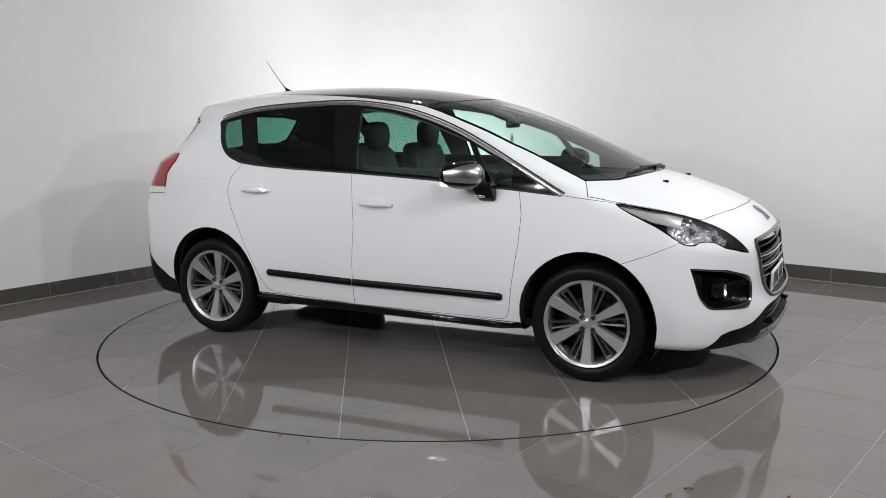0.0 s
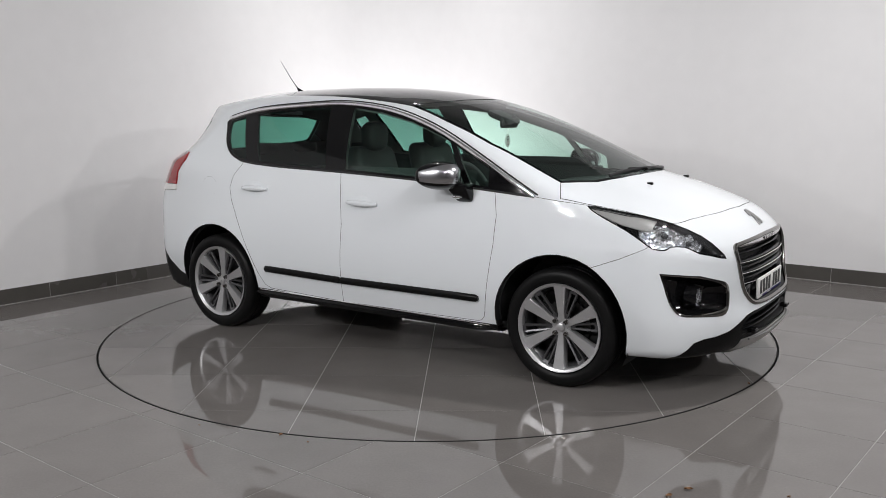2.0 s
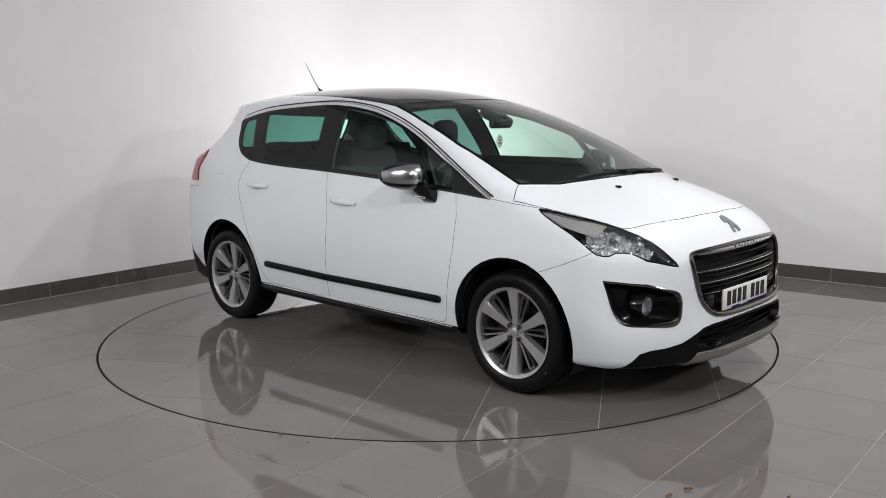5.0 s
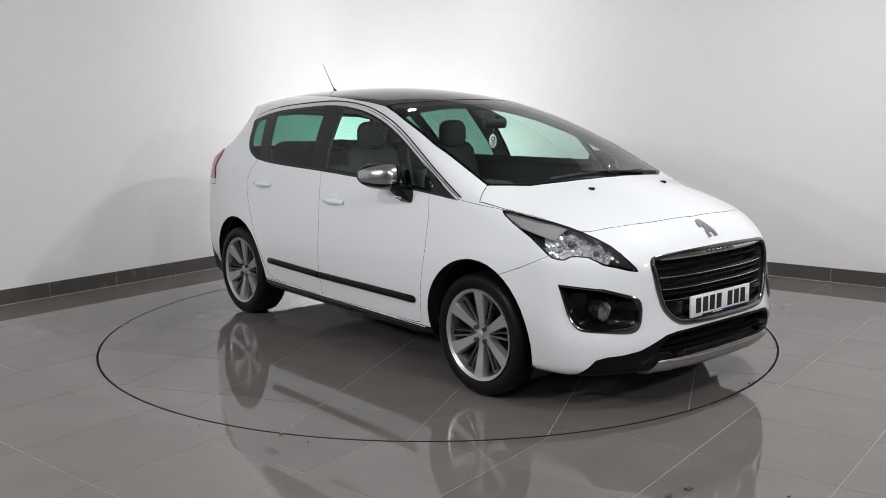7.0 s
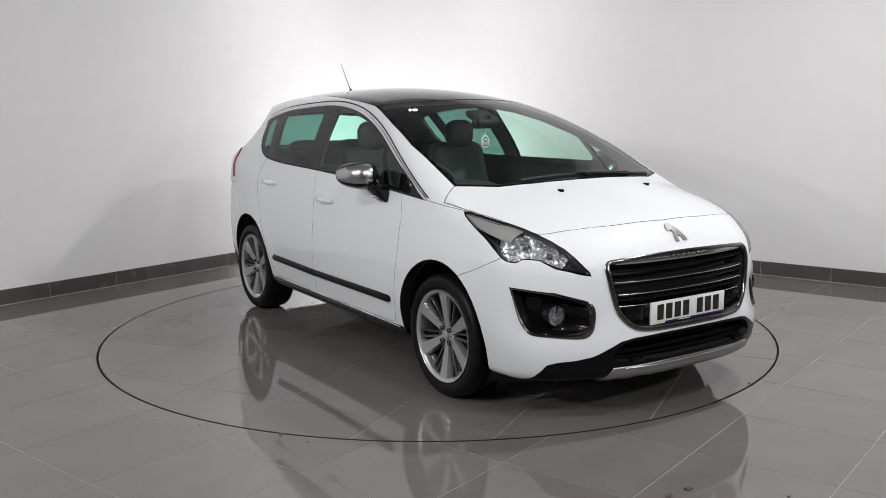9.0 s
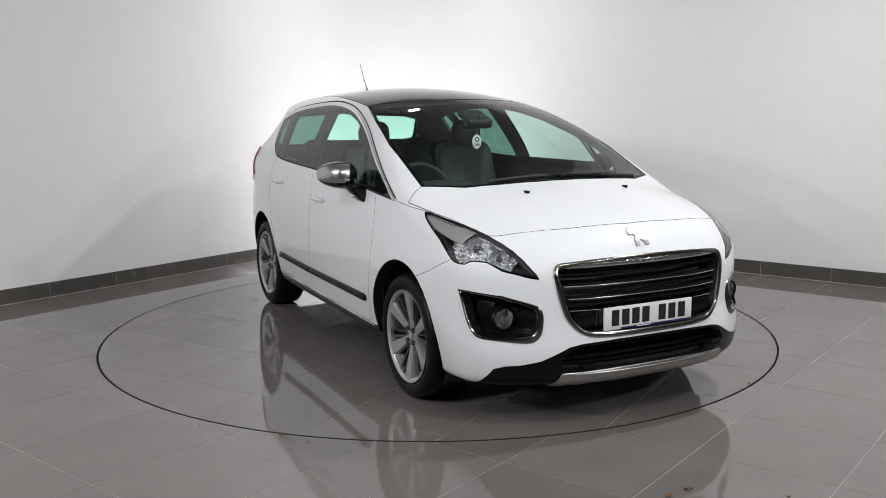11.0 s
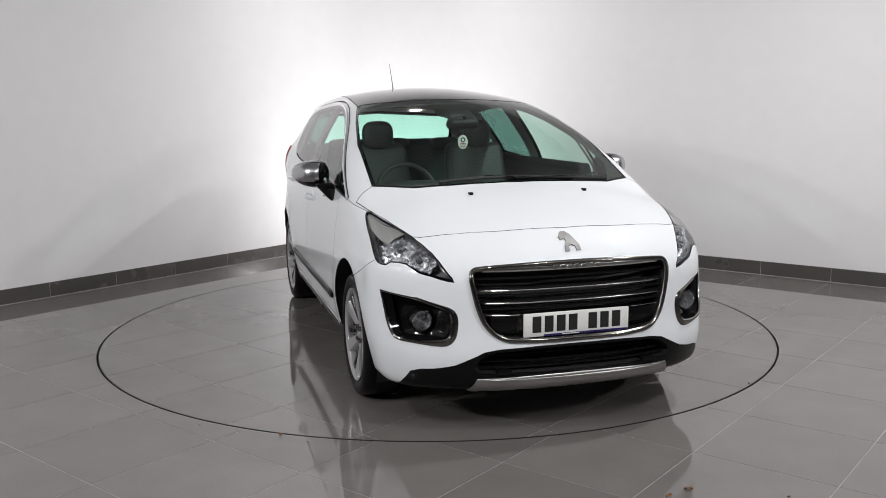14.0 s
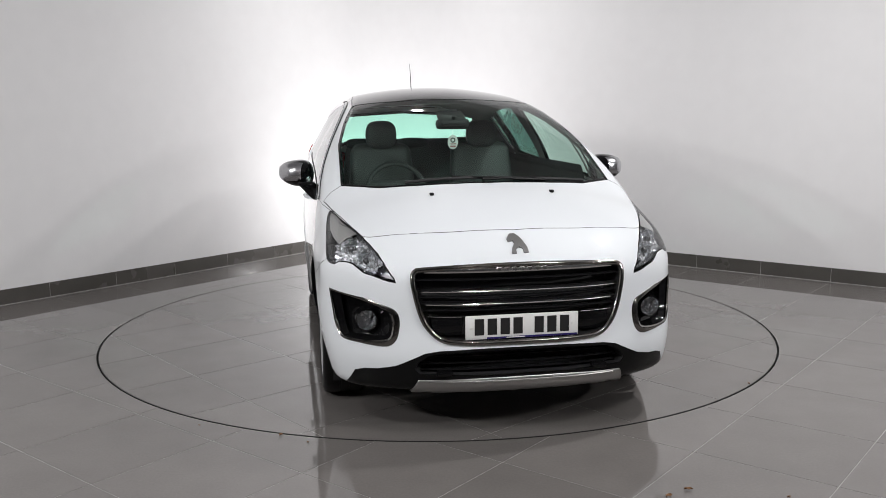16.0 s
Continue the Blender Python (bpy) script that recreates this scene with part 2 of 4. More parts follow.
tagged(new("ceiling", mesh_of("ceiling", ceil_v, [(0, 1, 2, 3), (7, 6, 5, 4), (0, 4, 5, 1), (1, 5, 6, 2), (2, 6, 7, 3), (3, 7, 4, 0)], [M_CEIL], False)), "assumed flat ceiling, unseen, grey set for its bounced light", "ceiling", kind="structure")


def clip(poly, nx, ny, d):
    """The part of a convex polygon where nx*x + ny*y <= d."""
    out = []
    for i in range(len(poly)):
        a, b = poly[i - 1], poly[i]
        da, db = nx * a[0] + ny * a[1] - d, nx * b[0] + ny * b[1] - d
        if (da <= 0) != (db <= 0):
            t = da / (da - db)
            out.append((a[0] + (b[0] - a[0]) * t, a[1] + (b[1] - a[1]) * t))
        if db <= 0:
            out.append(b)
    return out


def slab(name, polys, mat, parent, top=0.0, thick=0.012):
    verts, faces = [], []
    for poly in polys:
        n, k = len(poly), len(verts)
        verts += [(x, y, top) for x, y in poly] + [(x, y, top - thick) for x, y in poly]
        faces.append(tuple(range(k, k + n)))
        faces += [(k + i, k + n + i, k + n + (i + 1) % n, k + (i + 1) % n) for i in range(n)]
    ob = new(name, mesh_of(name, verts, faces, [mat], False))
    ob.parent = parent
    return ob


TILE, JOINT = 0.6, 0.004
R_IN, R_OUT = RING - 0.007, RING + 0.007


def cell(i, j, du, dv, turn):
    c, s = math.cos(radians(turn)), math.sin(radians(turn))
    h = JOINT / 2
    corners = [(i * TILE + du + h, j * TILE + dv + h), ((i + 1) * TILE + du - h, j * TILE + dv + h), ((i + 1) * TILE + du - h, (j + 1) * TILE + dv - h), (i * TILE + du + h, (j + 1) * TILE + dv - h)]
    return [(u * c - v * s, u * s + v * c) for u, v in corners]


def build_floor():
    lo, hi = Vector((U_MIN, V_MIN)), Vector((U_MAX, V_MAX))
    base_v, base_f = [], []
    steps = 120
    for k in range(steps):
        a = 2 * math.pi * k / steps
        base_v.append((R_OUT * math.cos(a), R_OUT * math.sin(a), -0.0012))
        base_v.append((14 * math.cos(a), 14 * math.sin(a), -0.0012))
        j = (k + 1) % steps
        base_f.append((2 * k, 2 * k + 1, 2 * j + 1, 2 * j))
    floor = tagged(new("floor", mesh_of("floor", base_v, base_f, [M_GROUT], False)), "grey polished porcelain tiles with thin pale joints", "floor", kind="structure")
    for i in range(-13, 6):
        for j in range(-12, 6):
            u0, v0 = i * TILE + 0.03, j * TILE + 0.02
            if u0 > hi.x or v0 > hi.y or u0 + TILE < lo.x or v0 + TILE < lo.y:
                continue
            poly = cell(i, j, 0.03, 0.02, ROOM_TURN)
            for d, lim in ((U_DIR, U_MAX), (V_DIR, V_MAX)):
                poly = clip(poly, d.x, d.y, lim + 0.002)
            if len(poly) < 3:
                continue
            far = max(math.hypot(x, y) for x, y in poly)
            mid = Vector((sum(p[0] for p in poly) / len(poly), sum(p[1] for p in poly) / len(poly)))
            if mid.length > R_OUT + 0.5:
                slab("tile", [poly], M_TILE, floor)
                continue
            if far < R_OUT:
                continue
            pieces = []
            for k in range(120):
                a0, a1 = 2 * math.pi * k / 120, 2 * math.pi * (k + 1) / 120
                am = (a0 + a1) / 2
                if abs((math.atan2(mid.y, mid.x) - am + math.pi) % (2 * math.pi) - math.pi) > 1.2:
                    continue
                q = clip(poly, math.sin(a0), -math.cos(a0), 0)
                q = clip(q, -math.sin(a1), math.cos(a1), 0) if len(q) > 2 else q
                q = clip(q, -math.cos(am), -math.sin(am), -R_OUT * math.cos((a1 - a0) / 2)) if len(q) > 2 else q
                if len(q) > 2:
                    pieces.append(q)
            if pieces:
                slab("tile", pieces, M_TILE, floor)
    # upright tiles along the foot of the two white walls
    for along, across, limit, name, shift in ((V_DIR, U_DIR, U_MAX, "baseboard_east", 0.02), (U_DIR, V_DIR, V_MAX, "baseboard_north", 0.018)):
        root = tagged(new(name), "dark grey porcelain skirting tiles along the wall", "skirting", kind="structure")
        for i in range(-12, 6):
            s0, s1 = i * TILE + shift + JOINT / 2, (i + 1) * TILE + shift - JOINT / 2
            s1 = min(s1, 3.15)
            if s0 > s1 - 0.02:
                continue
            a, b = along * s0 + across * (limit - 0.011), along * s1 + across * (limit - 0.011)
            o = across * 0.009
            v = [a, b, b + o, a + o]
            verts = [(p.x, p.y, 0.001) for p in v] + [(p.x, p.y, SKIRT_HIGH) for p in v]
            ob = new("skirting_tile", mesh_of("skirting_tile", verts, [(0, 1, 5, 4), (1, 2, 6, 5), (2, 3, 7, 6), (3, 0, 4, 7), (4, 5, 6, 7)], [M_SKIRT], False))
            ob.parent = root
        # pale grout in the joints and along the foot of the tiles
        for name, deep, front, top in (("joint_grout", 0.002, 0.0095, SKIRT_HIGH - 0.002), ("foot_grout", 0.011, 0.0145, 0.0045)):
            a, b = along * -7.0 + across * (limit - front), along * 3.12 + across * (limit - front)
            o = across * (front - deep)
            v = [a, b, b + o, a + o]
            verts = [(p.x, p.y, 0.0005) for p in v] + [(p.x, p.y, top) for p in v]
            part(name, mesh_of(name, verts, [(0, 1, 5, 4), (1, 2, 6, 5), (2, 3, 7, 6), (3, 0, 4, 7), (4, 5, 6, 7)], [M_GROUT], False), None, root, "pale grout line")
    return floor


SKIRT_HIGH = 0.123
DISC_TURN = 31.4           # tile direction on the disc, against the car


def build_turntable():
    steps = 180
    root = tagged(new("turntable"), "round tiled turntable flush with the floor, dark gap around it", "turntable")
    verts = [(0, 0, -0.0012)] + [(R_IN * math.cos(2 * math.pi * k / steps), R_IN * math.sin(2 * math.pi * k / steps), -0.0012) for k in range(steps)]
    part("disc", mesh_of("disc", verts, [(0, k + 1, (k + 1) % steps + 1) for k in range(steps)], [M_GROUT], False), None, root, "pale grout bed")
    bm = bmesh.new()
    revolve(bm, [(R_IN - 0.0005, 0.0), (R_IN + 0.004, 0.0), (R_IN + 0.004, -0.02), (R_IN - 0.0005, -0.02)], steps, "z", True)
    part("edge_band", bm, M_GAP, root, "dark rubber edge band")
    for i in range(-4, 4):
        for j in range(-4, 4):
            poly = cell(i, j, -0.02, -0.03, DISC_TURN)
            for k in range(90):
                am = 2 * math.pi * (k + .5) / 90
                poly = clip(poly, math.cos(am), math.sin(am), (R_IN - 0.001) * math.cos(math.pi / 90))
                if len(poly) < 3:
                    break
            if len(poly) > 2:
                slab("tile", [poly], M_TILE, root)
    return root


def build_gap():
    bm = bmesh.new()
    revolve(bm, [(R_IN - 0.03, -0.03), (R_OUT + 0.03, -0.03)], 120, "z")
    return tagged(part("floor_gap", bm, M_GAP, None), "dark shadowed slot round the turntable", "gap", kind="structure")


floor = build_floor()
build_gap()
turntable = build_turntable()

def spline(knots):
    """Natural cubic through (position, value) pairs, straight past the ends."""
    xs, ys = (np.array(v, float) for v in zip(*sorted(knots)))
    n, h = len(xs), np.diff(xs)
    a, b = np.eye(n), np.zeros(n)
    for i in range(1, n - 1):
        a[i, i - 1:i + 2] = h[i - 1], 2 * (h[i - 1] + h[i]), h[i]
        b[i] = 6 * ((ys[i + 1] - ys[i]) / h[i] - (ys[i] - ys[i - 1]) / h[i - 1])
    m = np.linalg.solve(a, b)
    s0 = (ys[1] - ys[0]) / h[0] - h[0] * m[1] / 6
    s1 = (ys[-1] - ys[-2]) / h[-1] + h[-1] * m[-2] / 6
    def f(x):
        x = np.asarray(x, float)
        c = np.clip(x, xs[0], xs[-1])
        i = np.clip(np.searchsorted(xs, c) - 1, 0, n - 2)
        u, v = xs[i + 1] - c, c - xs[i]
        y = (m[i] * u ** 3 + m[i + 1] * v ** 3) / (6 * h[i]) + (ys[i] / h[i] - m[i] * h[i] / 6) * u + (ys[i + 1] / h[i] - m[i + 1] * h[i] / 6) * v
        return y + np.where(x < xs[0], s0 * (x - xs[0]), 0) + np.where(x > xs[-1], s1 * (x - xs[-1]), 0)
    return f
ROOF_LINE = spline([(2.3, .70), (2.19, .815), (2.11, .885), (2.0, .945), (1.84, 1.01), (1.594, 1.09), (1.43, 1.135), (1.257, 1.205), (.8, 1.408), (.3, 1.57), (0, 1.618), (-.4, 1.648), (-.9, 1.65), (-1.29, 1.632), (-1.6, 1.59), (-1.9, 1.53)])
SIDE_WIDTH = spline([(.1, .80), (.25, .852), (.35, .875), (.5, .896), (.7, .898), (.85, .886), (1.0, .863), (1.08, .847), (1.2, .81), (1.45, .674), (1.53, .622), (1.65, .53)])
NOSE = spline([(.1, 2.16), (.22, 2.20), (.3, 2.225), (.4, 2.232), (.5, 2.212), (.6, 2.203), (.7, 2.197), (.78, 2.182), (.85, 2.145), (1.0, 2.02)])
TAIL = spline([(.2, -2.09), (.3, -2.15), (.45, -2.185), (.7, -2.185), (.9, -2.165), (1.1, -2.05), (1.25, -1.97), (1.5, -1.87), (1.7, -1.8)])
def smooth_max(a, b, k):
    h = np.clip(k - np.abs(a - b), 0, None) / k
    return np.maximum(a, b) + h * h * k * .25
def hull(x, y, z):
    """Below zero inside the body; its zero is the painted skin."""
    y = np.abs(y)
    taper = 1 - .055 * (np.clip(x - 1.0, 0, None) / .6) ** 2 * np.clip((z - .7) / .3, 0.2, 1) - .062 * (np.clip(-1.15 - x, 0, None) / .6) ** 2
    flare = .008 * (np.exp(-(((np.hypot(np.abs(x) - 1.3065, z - .33) - .40) / .09) ** 2))) * np.clip((z - .2) * 4, 0, 1) * (z < .9)
    back_half = np.clip((-1.15 - x) / .5, 0, 1)
    haunch = .033 * back_half * back_half * (3 - 2 * back_half) * np.exp(-(((z - 1.12) / .14) ** 2))
    side = (y - SIDE_WIDTH(z) * taper - flare - haunch) / np.where(z > 1.1, 1.15, 1)
    top = (z - ROOF_LINE(x) + .2 * y * y) * .92
    front = x - NOSE(z) + .54 * y ** 3
    back = TAIL(z) + (.42 + 1.2 * np.clip((z - 1.15) / .34, 0, 1)) * y ** 3 - x
    base = .2 + .048 * np.clip((1.12 - np.abs(x)) / .12, 0, 1) - z + .05 * np.clip(np.abs(x) - 1.5, 0, 1)
    f = smooth_max(side, top, .065)
    f = smooth_max(f, front, .11)
    f = smooth_max(f, back, .06)
    return smooth_max(f, base, .05)


def skin_normal(p):
    e = 0.004
    return Vector([float(hull(*(p + e * a)) - hull(*(p - e * a))) for a in (Vector((1, 0, 0)), Vector((0, 1, 0)), Vector((0, 0, 1)))]).normalized()


def skin_normals(points):
    """The same for many points at once."""
    p = np.array([tuple(v) for v in points], float).reshape(-1, 3)
    e = 0.004
    d = np.stack([hull(*(p + e * np.eye(3)[i]).T) - hull(*(p - e * np.eye(3)[i]).T) for i in range(3)], -1)
    return [Vector(v) for v in d / np.linalg.norm(d, axis=1)[:, None].clip(1e-9)]


def skin_side(x, z, sign=-1):
    """The skin met from the side, at x and z."""
    lo, hi = 0.0, 1.1
    for _ in range(26):
        m = (lo + hi) / 2
        lo, hi = (m, hi) if hull(x, m, z) < 0 else (lo, m)
    return Vector((x, sign * lo, z))


def skin_front(y, z):
    lo, hi = 0.5, 2.5
    for _ in range(26):
        m = (lo + hi) / 2
        lo, hi = (m, hi) if hull(m, y, z) < 0 else (lo, m)
    return Vector((lo, y, z))


def skin_top(x, y):
    lo, hi = 0.5, 1.9
    for _ in range(26):
        m = (lo + hi) / 2
        lo, hi = (m, hi) if hull(x, y, m) < 0 else (lo, m)
    return Vector((x, y, lo))


def half_skin(step=0.032):
    """Quads over the near half of the body, as vertices and faces."""
    xs, ys, zs = np.arange(-2.35, 2.4, step), np.arange(-1.0, 0.1, step), np.arange(0.1, 1.78, step)
    g = hull(*np.meshgrid(xs, ys, zs, indexing="ij"))
    neg = g < 0
    shape = tuple(n - 1 for n in g.shape)
    total, count = np.zeros((*shape, 3)), np.zeros(shape)
    grid = np.stack(np.meshgrid(xs, ys, zs, indexing="ij"), -1)
    corner = lambda a, o: a[o[0]:o[0] + shape[0], o[1]:o[1] + shape[1], o[2]:o[2] + shape[2]]
    for ax in range(3):
        for b in (0, 1):
            for c in (0, 1):
                o0 = [0, 0, 0]
                o0[(ax + 1) % 3], o0[(ax + 2) % 3] = b, c
                o1 = list(o0)
                o1[ax] = 1
                g0, g1 = corner(g, o0), corner(g, o1)
                cross = (g0 < 0) != (g1 < 0)
                t = np.where(cross, g0 / np.where(cross, g0 - g1, 1), 0)
                total += np.where(cross[..., None], corner(grid, o0) * (1 - t[..., None]) + corner(grid, o1) * t[..., None], 0)
                count += cross
    live = count > 0
    index = np.full(shape, -1)
    index[live] = np.arange(live.sum())
    v = total[live] / count[live][:, None]
    for _ in range(4):
        e = 1e-3
        f0 = hull(*v.T)
        d = np.stack([(hull(*(v + e * np.eye(3)[i]).T) - hull(*(v - e * np.eye(3)[i]).T)) / (2 * e) for i in range(3)], -1)
        v = v - np.clip(f0 / (d * d).sum(-1), -.02, .02)[:, None] * d
    faces = []
    for ax in range(3):
        b, c = (ax + 1) % 3, (ax + 2) % 3
        n0 = [slice(None)] * 3
        n1 = [slice(None)] * 3
        n0[ax], n1[ax] = slice(0, -1), slice(1, None)
        change = neg[tuple(n0)] != neg[tuple(n1)]
        flip = neg[tuple(n0)]
        for cellid in np.argwhere(change):
            ids = []
            for ob_, oc in ((0, 0), (-1, 0), (-1, -1), (0, -1)):
                q = cellid.copy()
                q[b] += ob_
                q[c] += oc
                if (q < 0).any() or any(q[i] >= shape[i] for i in range(3)):
                    break
                ids.append(int(index[tuple(q)]))
            if len(ids) == 4 and min(ids) >= 0:
                faces.append(ids if flip[tuple(cellid)] else ids[::-1])
    return v, faces


SIDE, TOP, FACE = (0, 2), (0, 1), (1, 2)     # which two axes an outline is drawn in


def near_segment(p, a, b, reach):
    d = (b[0] - a[0], b[1] - a[1])
    n = d[0] * d[0] + d[1] * d[1]
    t = min(max(((p[0] - a[0]) * d[0] + (p[1] - a[1]) * d[1]) / n, 0), 1) if n else 0
    return math.hypot(p[0] - a[0] - d[0] * t, p[1] - a[1] - d[1] * t) < reach


def cut(bm, layer, outline, plane, code, only=(0,), test=None):
    """Cuts an outline through the skin and gives the faces inside it that number."""
    i, j = plane
    us, ws = [p[0] for p in outline], [p[1] for p in outline]
    pool = set()
    for f in bm.faces:
        if f[layer] in only:
            c = f.calc_center_median()
            if min(us) - .06 < c[i] < max(us) + .06 and min(ws) - .06 < c[j] < max(ws) + .06 and (not test or test(c)):
                pool.add(f)
    for k in range(len(outline)):
        a, b = outline[k - 1], outline[k]
        if abs(a[0] - b[0]) + abs(a[1] - b[1]) < 1e-6:
            continue
        lo0, hi0, lo1, hi1 = min(a[0], b[0]) - .05, max(a[0], b[0]) + .05, min(a[1], b[1]) - .05, max(a[1], b[1]) + .05
        faces = []
        for f in pool:
            c = f.calc_center_median()
            if not (lo0 < c[i] < hi0 and lo1 < c[j] < hi1) or (test and not test(c)):
                continue
            if near_segment((c[i], c[j]), a, b, 0.045):
                faces.append(f)
        if not faces:
            continue
        geom = list({v for f in faces for v in f.verts}) + list({e for f in faces for e in f.edges}) + faces
        co, no = Vector((0, 0, 0)), Vector((0, 0, 0))
        co[i], co[j] = a
        no[i], no[j] = b[1] - a[1], a[0] - b[0]
        made = bmesh.ops.bisect_plane(bm, geom=geom, dist=2e-4, plane_co=co, plane_no=no.normalized())["geom"]
        pool = {f for f in pool if f.is_valid} | {f for f in made if isinstance(f, bmesh.types.BMFace)}
    for f in bm.faces:
        if f[layer] in only:
            c = f.calc_center_median()
            if (not test or test(c)) and inside(outline, c[i], c[j]):
                f[layer] = code


def take(bm, layer, codes):
    """A new bmesh with only those faces."""
    out = bm.copy()
    lay = out.faces.layers.int["region"]
    bmesh.ops.delete(out, geom=[f for f in out.faces if f[lay] not in codes], context="FACES")
    return out


def mirrored(bm, weld):
    other = bm.copy()
    for v in other.verts:
        v.co.y = -v.co.y
    bmesh.ops.reverse_faces(other, faces=other.faces[:])
    if not weld:
        return other
    tmp = bpy.data.meshes.new("tmp")
    other.to_mesh(tmp)
    other.free()
    bm.from_mesh(tmp)
    bpy.data.meshes.remove(tmp)
    bmesh.ops.remove_doubles(bm, verts=[v for v in bm.verts if abs(v.co.y) < 1e-3], dist=5e-4)
    return bm


def sheet(name, bm, mat, parent, label="", rim=0.0022, drop=0.007, rim_mat=None, push=0.0):
    """A body panel: its skin with edges turned in by a few millimetres, leaving a fine gap to the next. The rim is
    black by default, for the seal and the painted-in shade of the gap.
    """
    bm.normal_update()
    if push:
        for v, n in zip(bm.verts, skin_normals([v.co for v in bm.verts])):
            v.co += n * push
    if rim:
        made = bmesh.ops.inset_region(bm, faces=bm.faces[:], thickness=rim, depth=0.0, use_boundary=True, use_even_offset=False)["faces"]
        for f in made:
            f.material_index = 1
        edge = [v for v in bm.verts if v.is_boundary]
        for v, n in zip(edge, skin_normals([v.co for v in edge])):
            v.co -= n * drop
    me = bpy.data.meshes.new(name)
    bm.to_mesh(me)
    normals = [(0, 0, 0) if v.is_boundary else tuple(n) for v, n in zip(bm.verts, skin_normals([v.co for v in bm.verts]))]
    bm.free()
    me.materials.append(mat)
    me.materials.append(rim_mat or M_SEALSHADE)
    me.shade_smooth()
    me.normals_split_custom_set_from_vertices(normals)
    return part(name, me, None, parent, label)


# outlines on the body, near half; x forward from mid wheelbase, z up
DLO = [(1.15, 1.025), (.9, 1.046), (.66, 1.064), (.33, 1.09), (-.2, 1.116), (-.65, 1.131), (-.95, 1.148), (-1.1, 1.168), (-1.2, 1.21), (-1.27, 1.28), (-1.315, 1.372), (-1.325, 1.444),
       (-1.07, 1.5), (-.7, 1.527), (-.35, 1.535), (-.02, 1.502), (.24, 1.443), (.49, 1.357), (.74, 1.242), (.966, 1.125)]
QUARTER = [(-1.035, 1.175), (-1.12, 1.19), (-1.19, 1.222), (-1.25, 1.288), (-1.292, 1.372), (-1.302, 1.43), (-1.18, 1.458)]
REAR_GLASS = [(-.92, 1.166), (-.65, 1.15), (-.33, 1.136), (-.44, 1.515), (-.7, 1.508), (-1.07, 1.477)]
FRONT_GLASS = [(-.17, 1.134), (.33, 1.11), (.66, 1.085), (.70, 1.082), (.555, 1.31), (.49, 1.337), (.24, 1.423), (-.02, 1.482), (-.245, 1.51)]
TRIANGLE = [(.745, 1.08), (.86, 1.068), (.855, 1.165), (.74, 1.222), (.605, 1.287)]
FRONT_DOOR = [(.907, 1.045), (.928, .914), (.917, .757), (.881, .532), (.858, .375), (.848, .336), (.828, .313), (.80, .306), (.338, .303), (-.185, .305), (-.18, .55), (-.167, .8), (-.2, 1.1), (-.21, 1.2), (.7, 1.12), (.895, 1.09)]
REAR_DOOR = [(-.185, .305), (-.80, .328), (-.85, .35), (-.897, .425), (-.971, .572), (-1.062, .753), (-1.135, .9), (-1.16, .985), (-1.135, 1.07), (-1.07, 1.14), (-1.0, 1.25), (-.21, 1.25), (-.2, 1.1), (-.167, .8), (-.18, .55)]
SILL = [(1.0, .296), (1.0, .0), (-1.0, .0), (-1.0, .322), (-.8, .318), (-.5, .306), (0, .294)]
HEADLIGHT = [(1.44, .988), (1.53, .937), (1.667, .876), (1.752, .828), (1.81, .792), (1.866, .785), (1.885, .80), (1.945, .797), (2.0, .763), (2.036, .752), (2.098, .728), (2.062, .782), (1.985, .846), (1.858, .906), (1.71, .947), (1.55, .976)]
FOG = [(-.846, .67), (-.71, .65), (-.61, .618), (-.572, .603), (-.556, .58), (-.553, .54), (-.562, .49), (-.578, .463), (-.605, .449), (-.66, .446), (-.735, .449), (-.79, .456), (-.812, .48), (-.826, .53)]
GRILLE = [(.06, .80), (-.16, .798), (-.31, .793), (-.44, .785), (-.475, .778), (-.487, .755), (-.484, .71), (-.465, .62), (-.44, .55), (-.405, .505), (-.37, .48), (-.32, .467), (-.19, .461), (.06, .46)]
LIP = [(.06, .438), (-.2, .437), (-.38, .429), (-.445, .417), (-.5, .39), (-.573, .354), (-.65, .335), (-.705, .328), (-.745, .312), (-.783, .23), (-.79, .0), (.06, .0)]
INTAKE = [(.06, .428), (-.2, .427), (-.38, .418), (-.43, .408), (-.475, .375), (-.49, .345), (-.47, .322), (-.2, .316), (.06, .316)]
SKID = [(.06, .304), (-.2, .303), (-.475, .294), (-.505, .228), (-.35, .215), (-.2, .205), (.06, .20)]
HOOD = [(2.008, .06), (2.006, 0), (1.985, -.282), (1.945, -.45), (1.915, -.545), (1.855, -.683), (1.71, -.738), (1.55, -.78), (1.44, -.806), (1.295, -.838), (1.25, -.742), (1.381, -.548), (1.444, -.355), (1.48, -.18), (1.494, 0), (1.494, .06)]
SCREEN = [(1.494, .06), (1.494, 0), (1.48, -.18), (1.444, -.355), (1.381, -.548), (1.25, -.742), (.806, -.725), (.478, -.668), (.17, -.595), (.25, -.45), (.306, -.33), (.345, -.15), (.354, 0), (.354, .06)]
ROOF = [(.354, .06), (.354, 0), (.345, -.15), (.306, -.33), (.25, -.45), (.17, -.595), (-.2, -.568), (-.5, -.54), (-.93, -.50), (-1.0, -.46), (-1.02, 0), (-1.02, .06)]
BUMPER = [(1.40, .63), (1.506, .68), (1.65, .734), (1.774, .791), (1.86, .85), (2.6, .85), (2.6, 0), (1.40, 0)]
NOSE_PANEL = [(1.8, .85), (1.84, .96), (2.6, .96), (2.6, .85)]
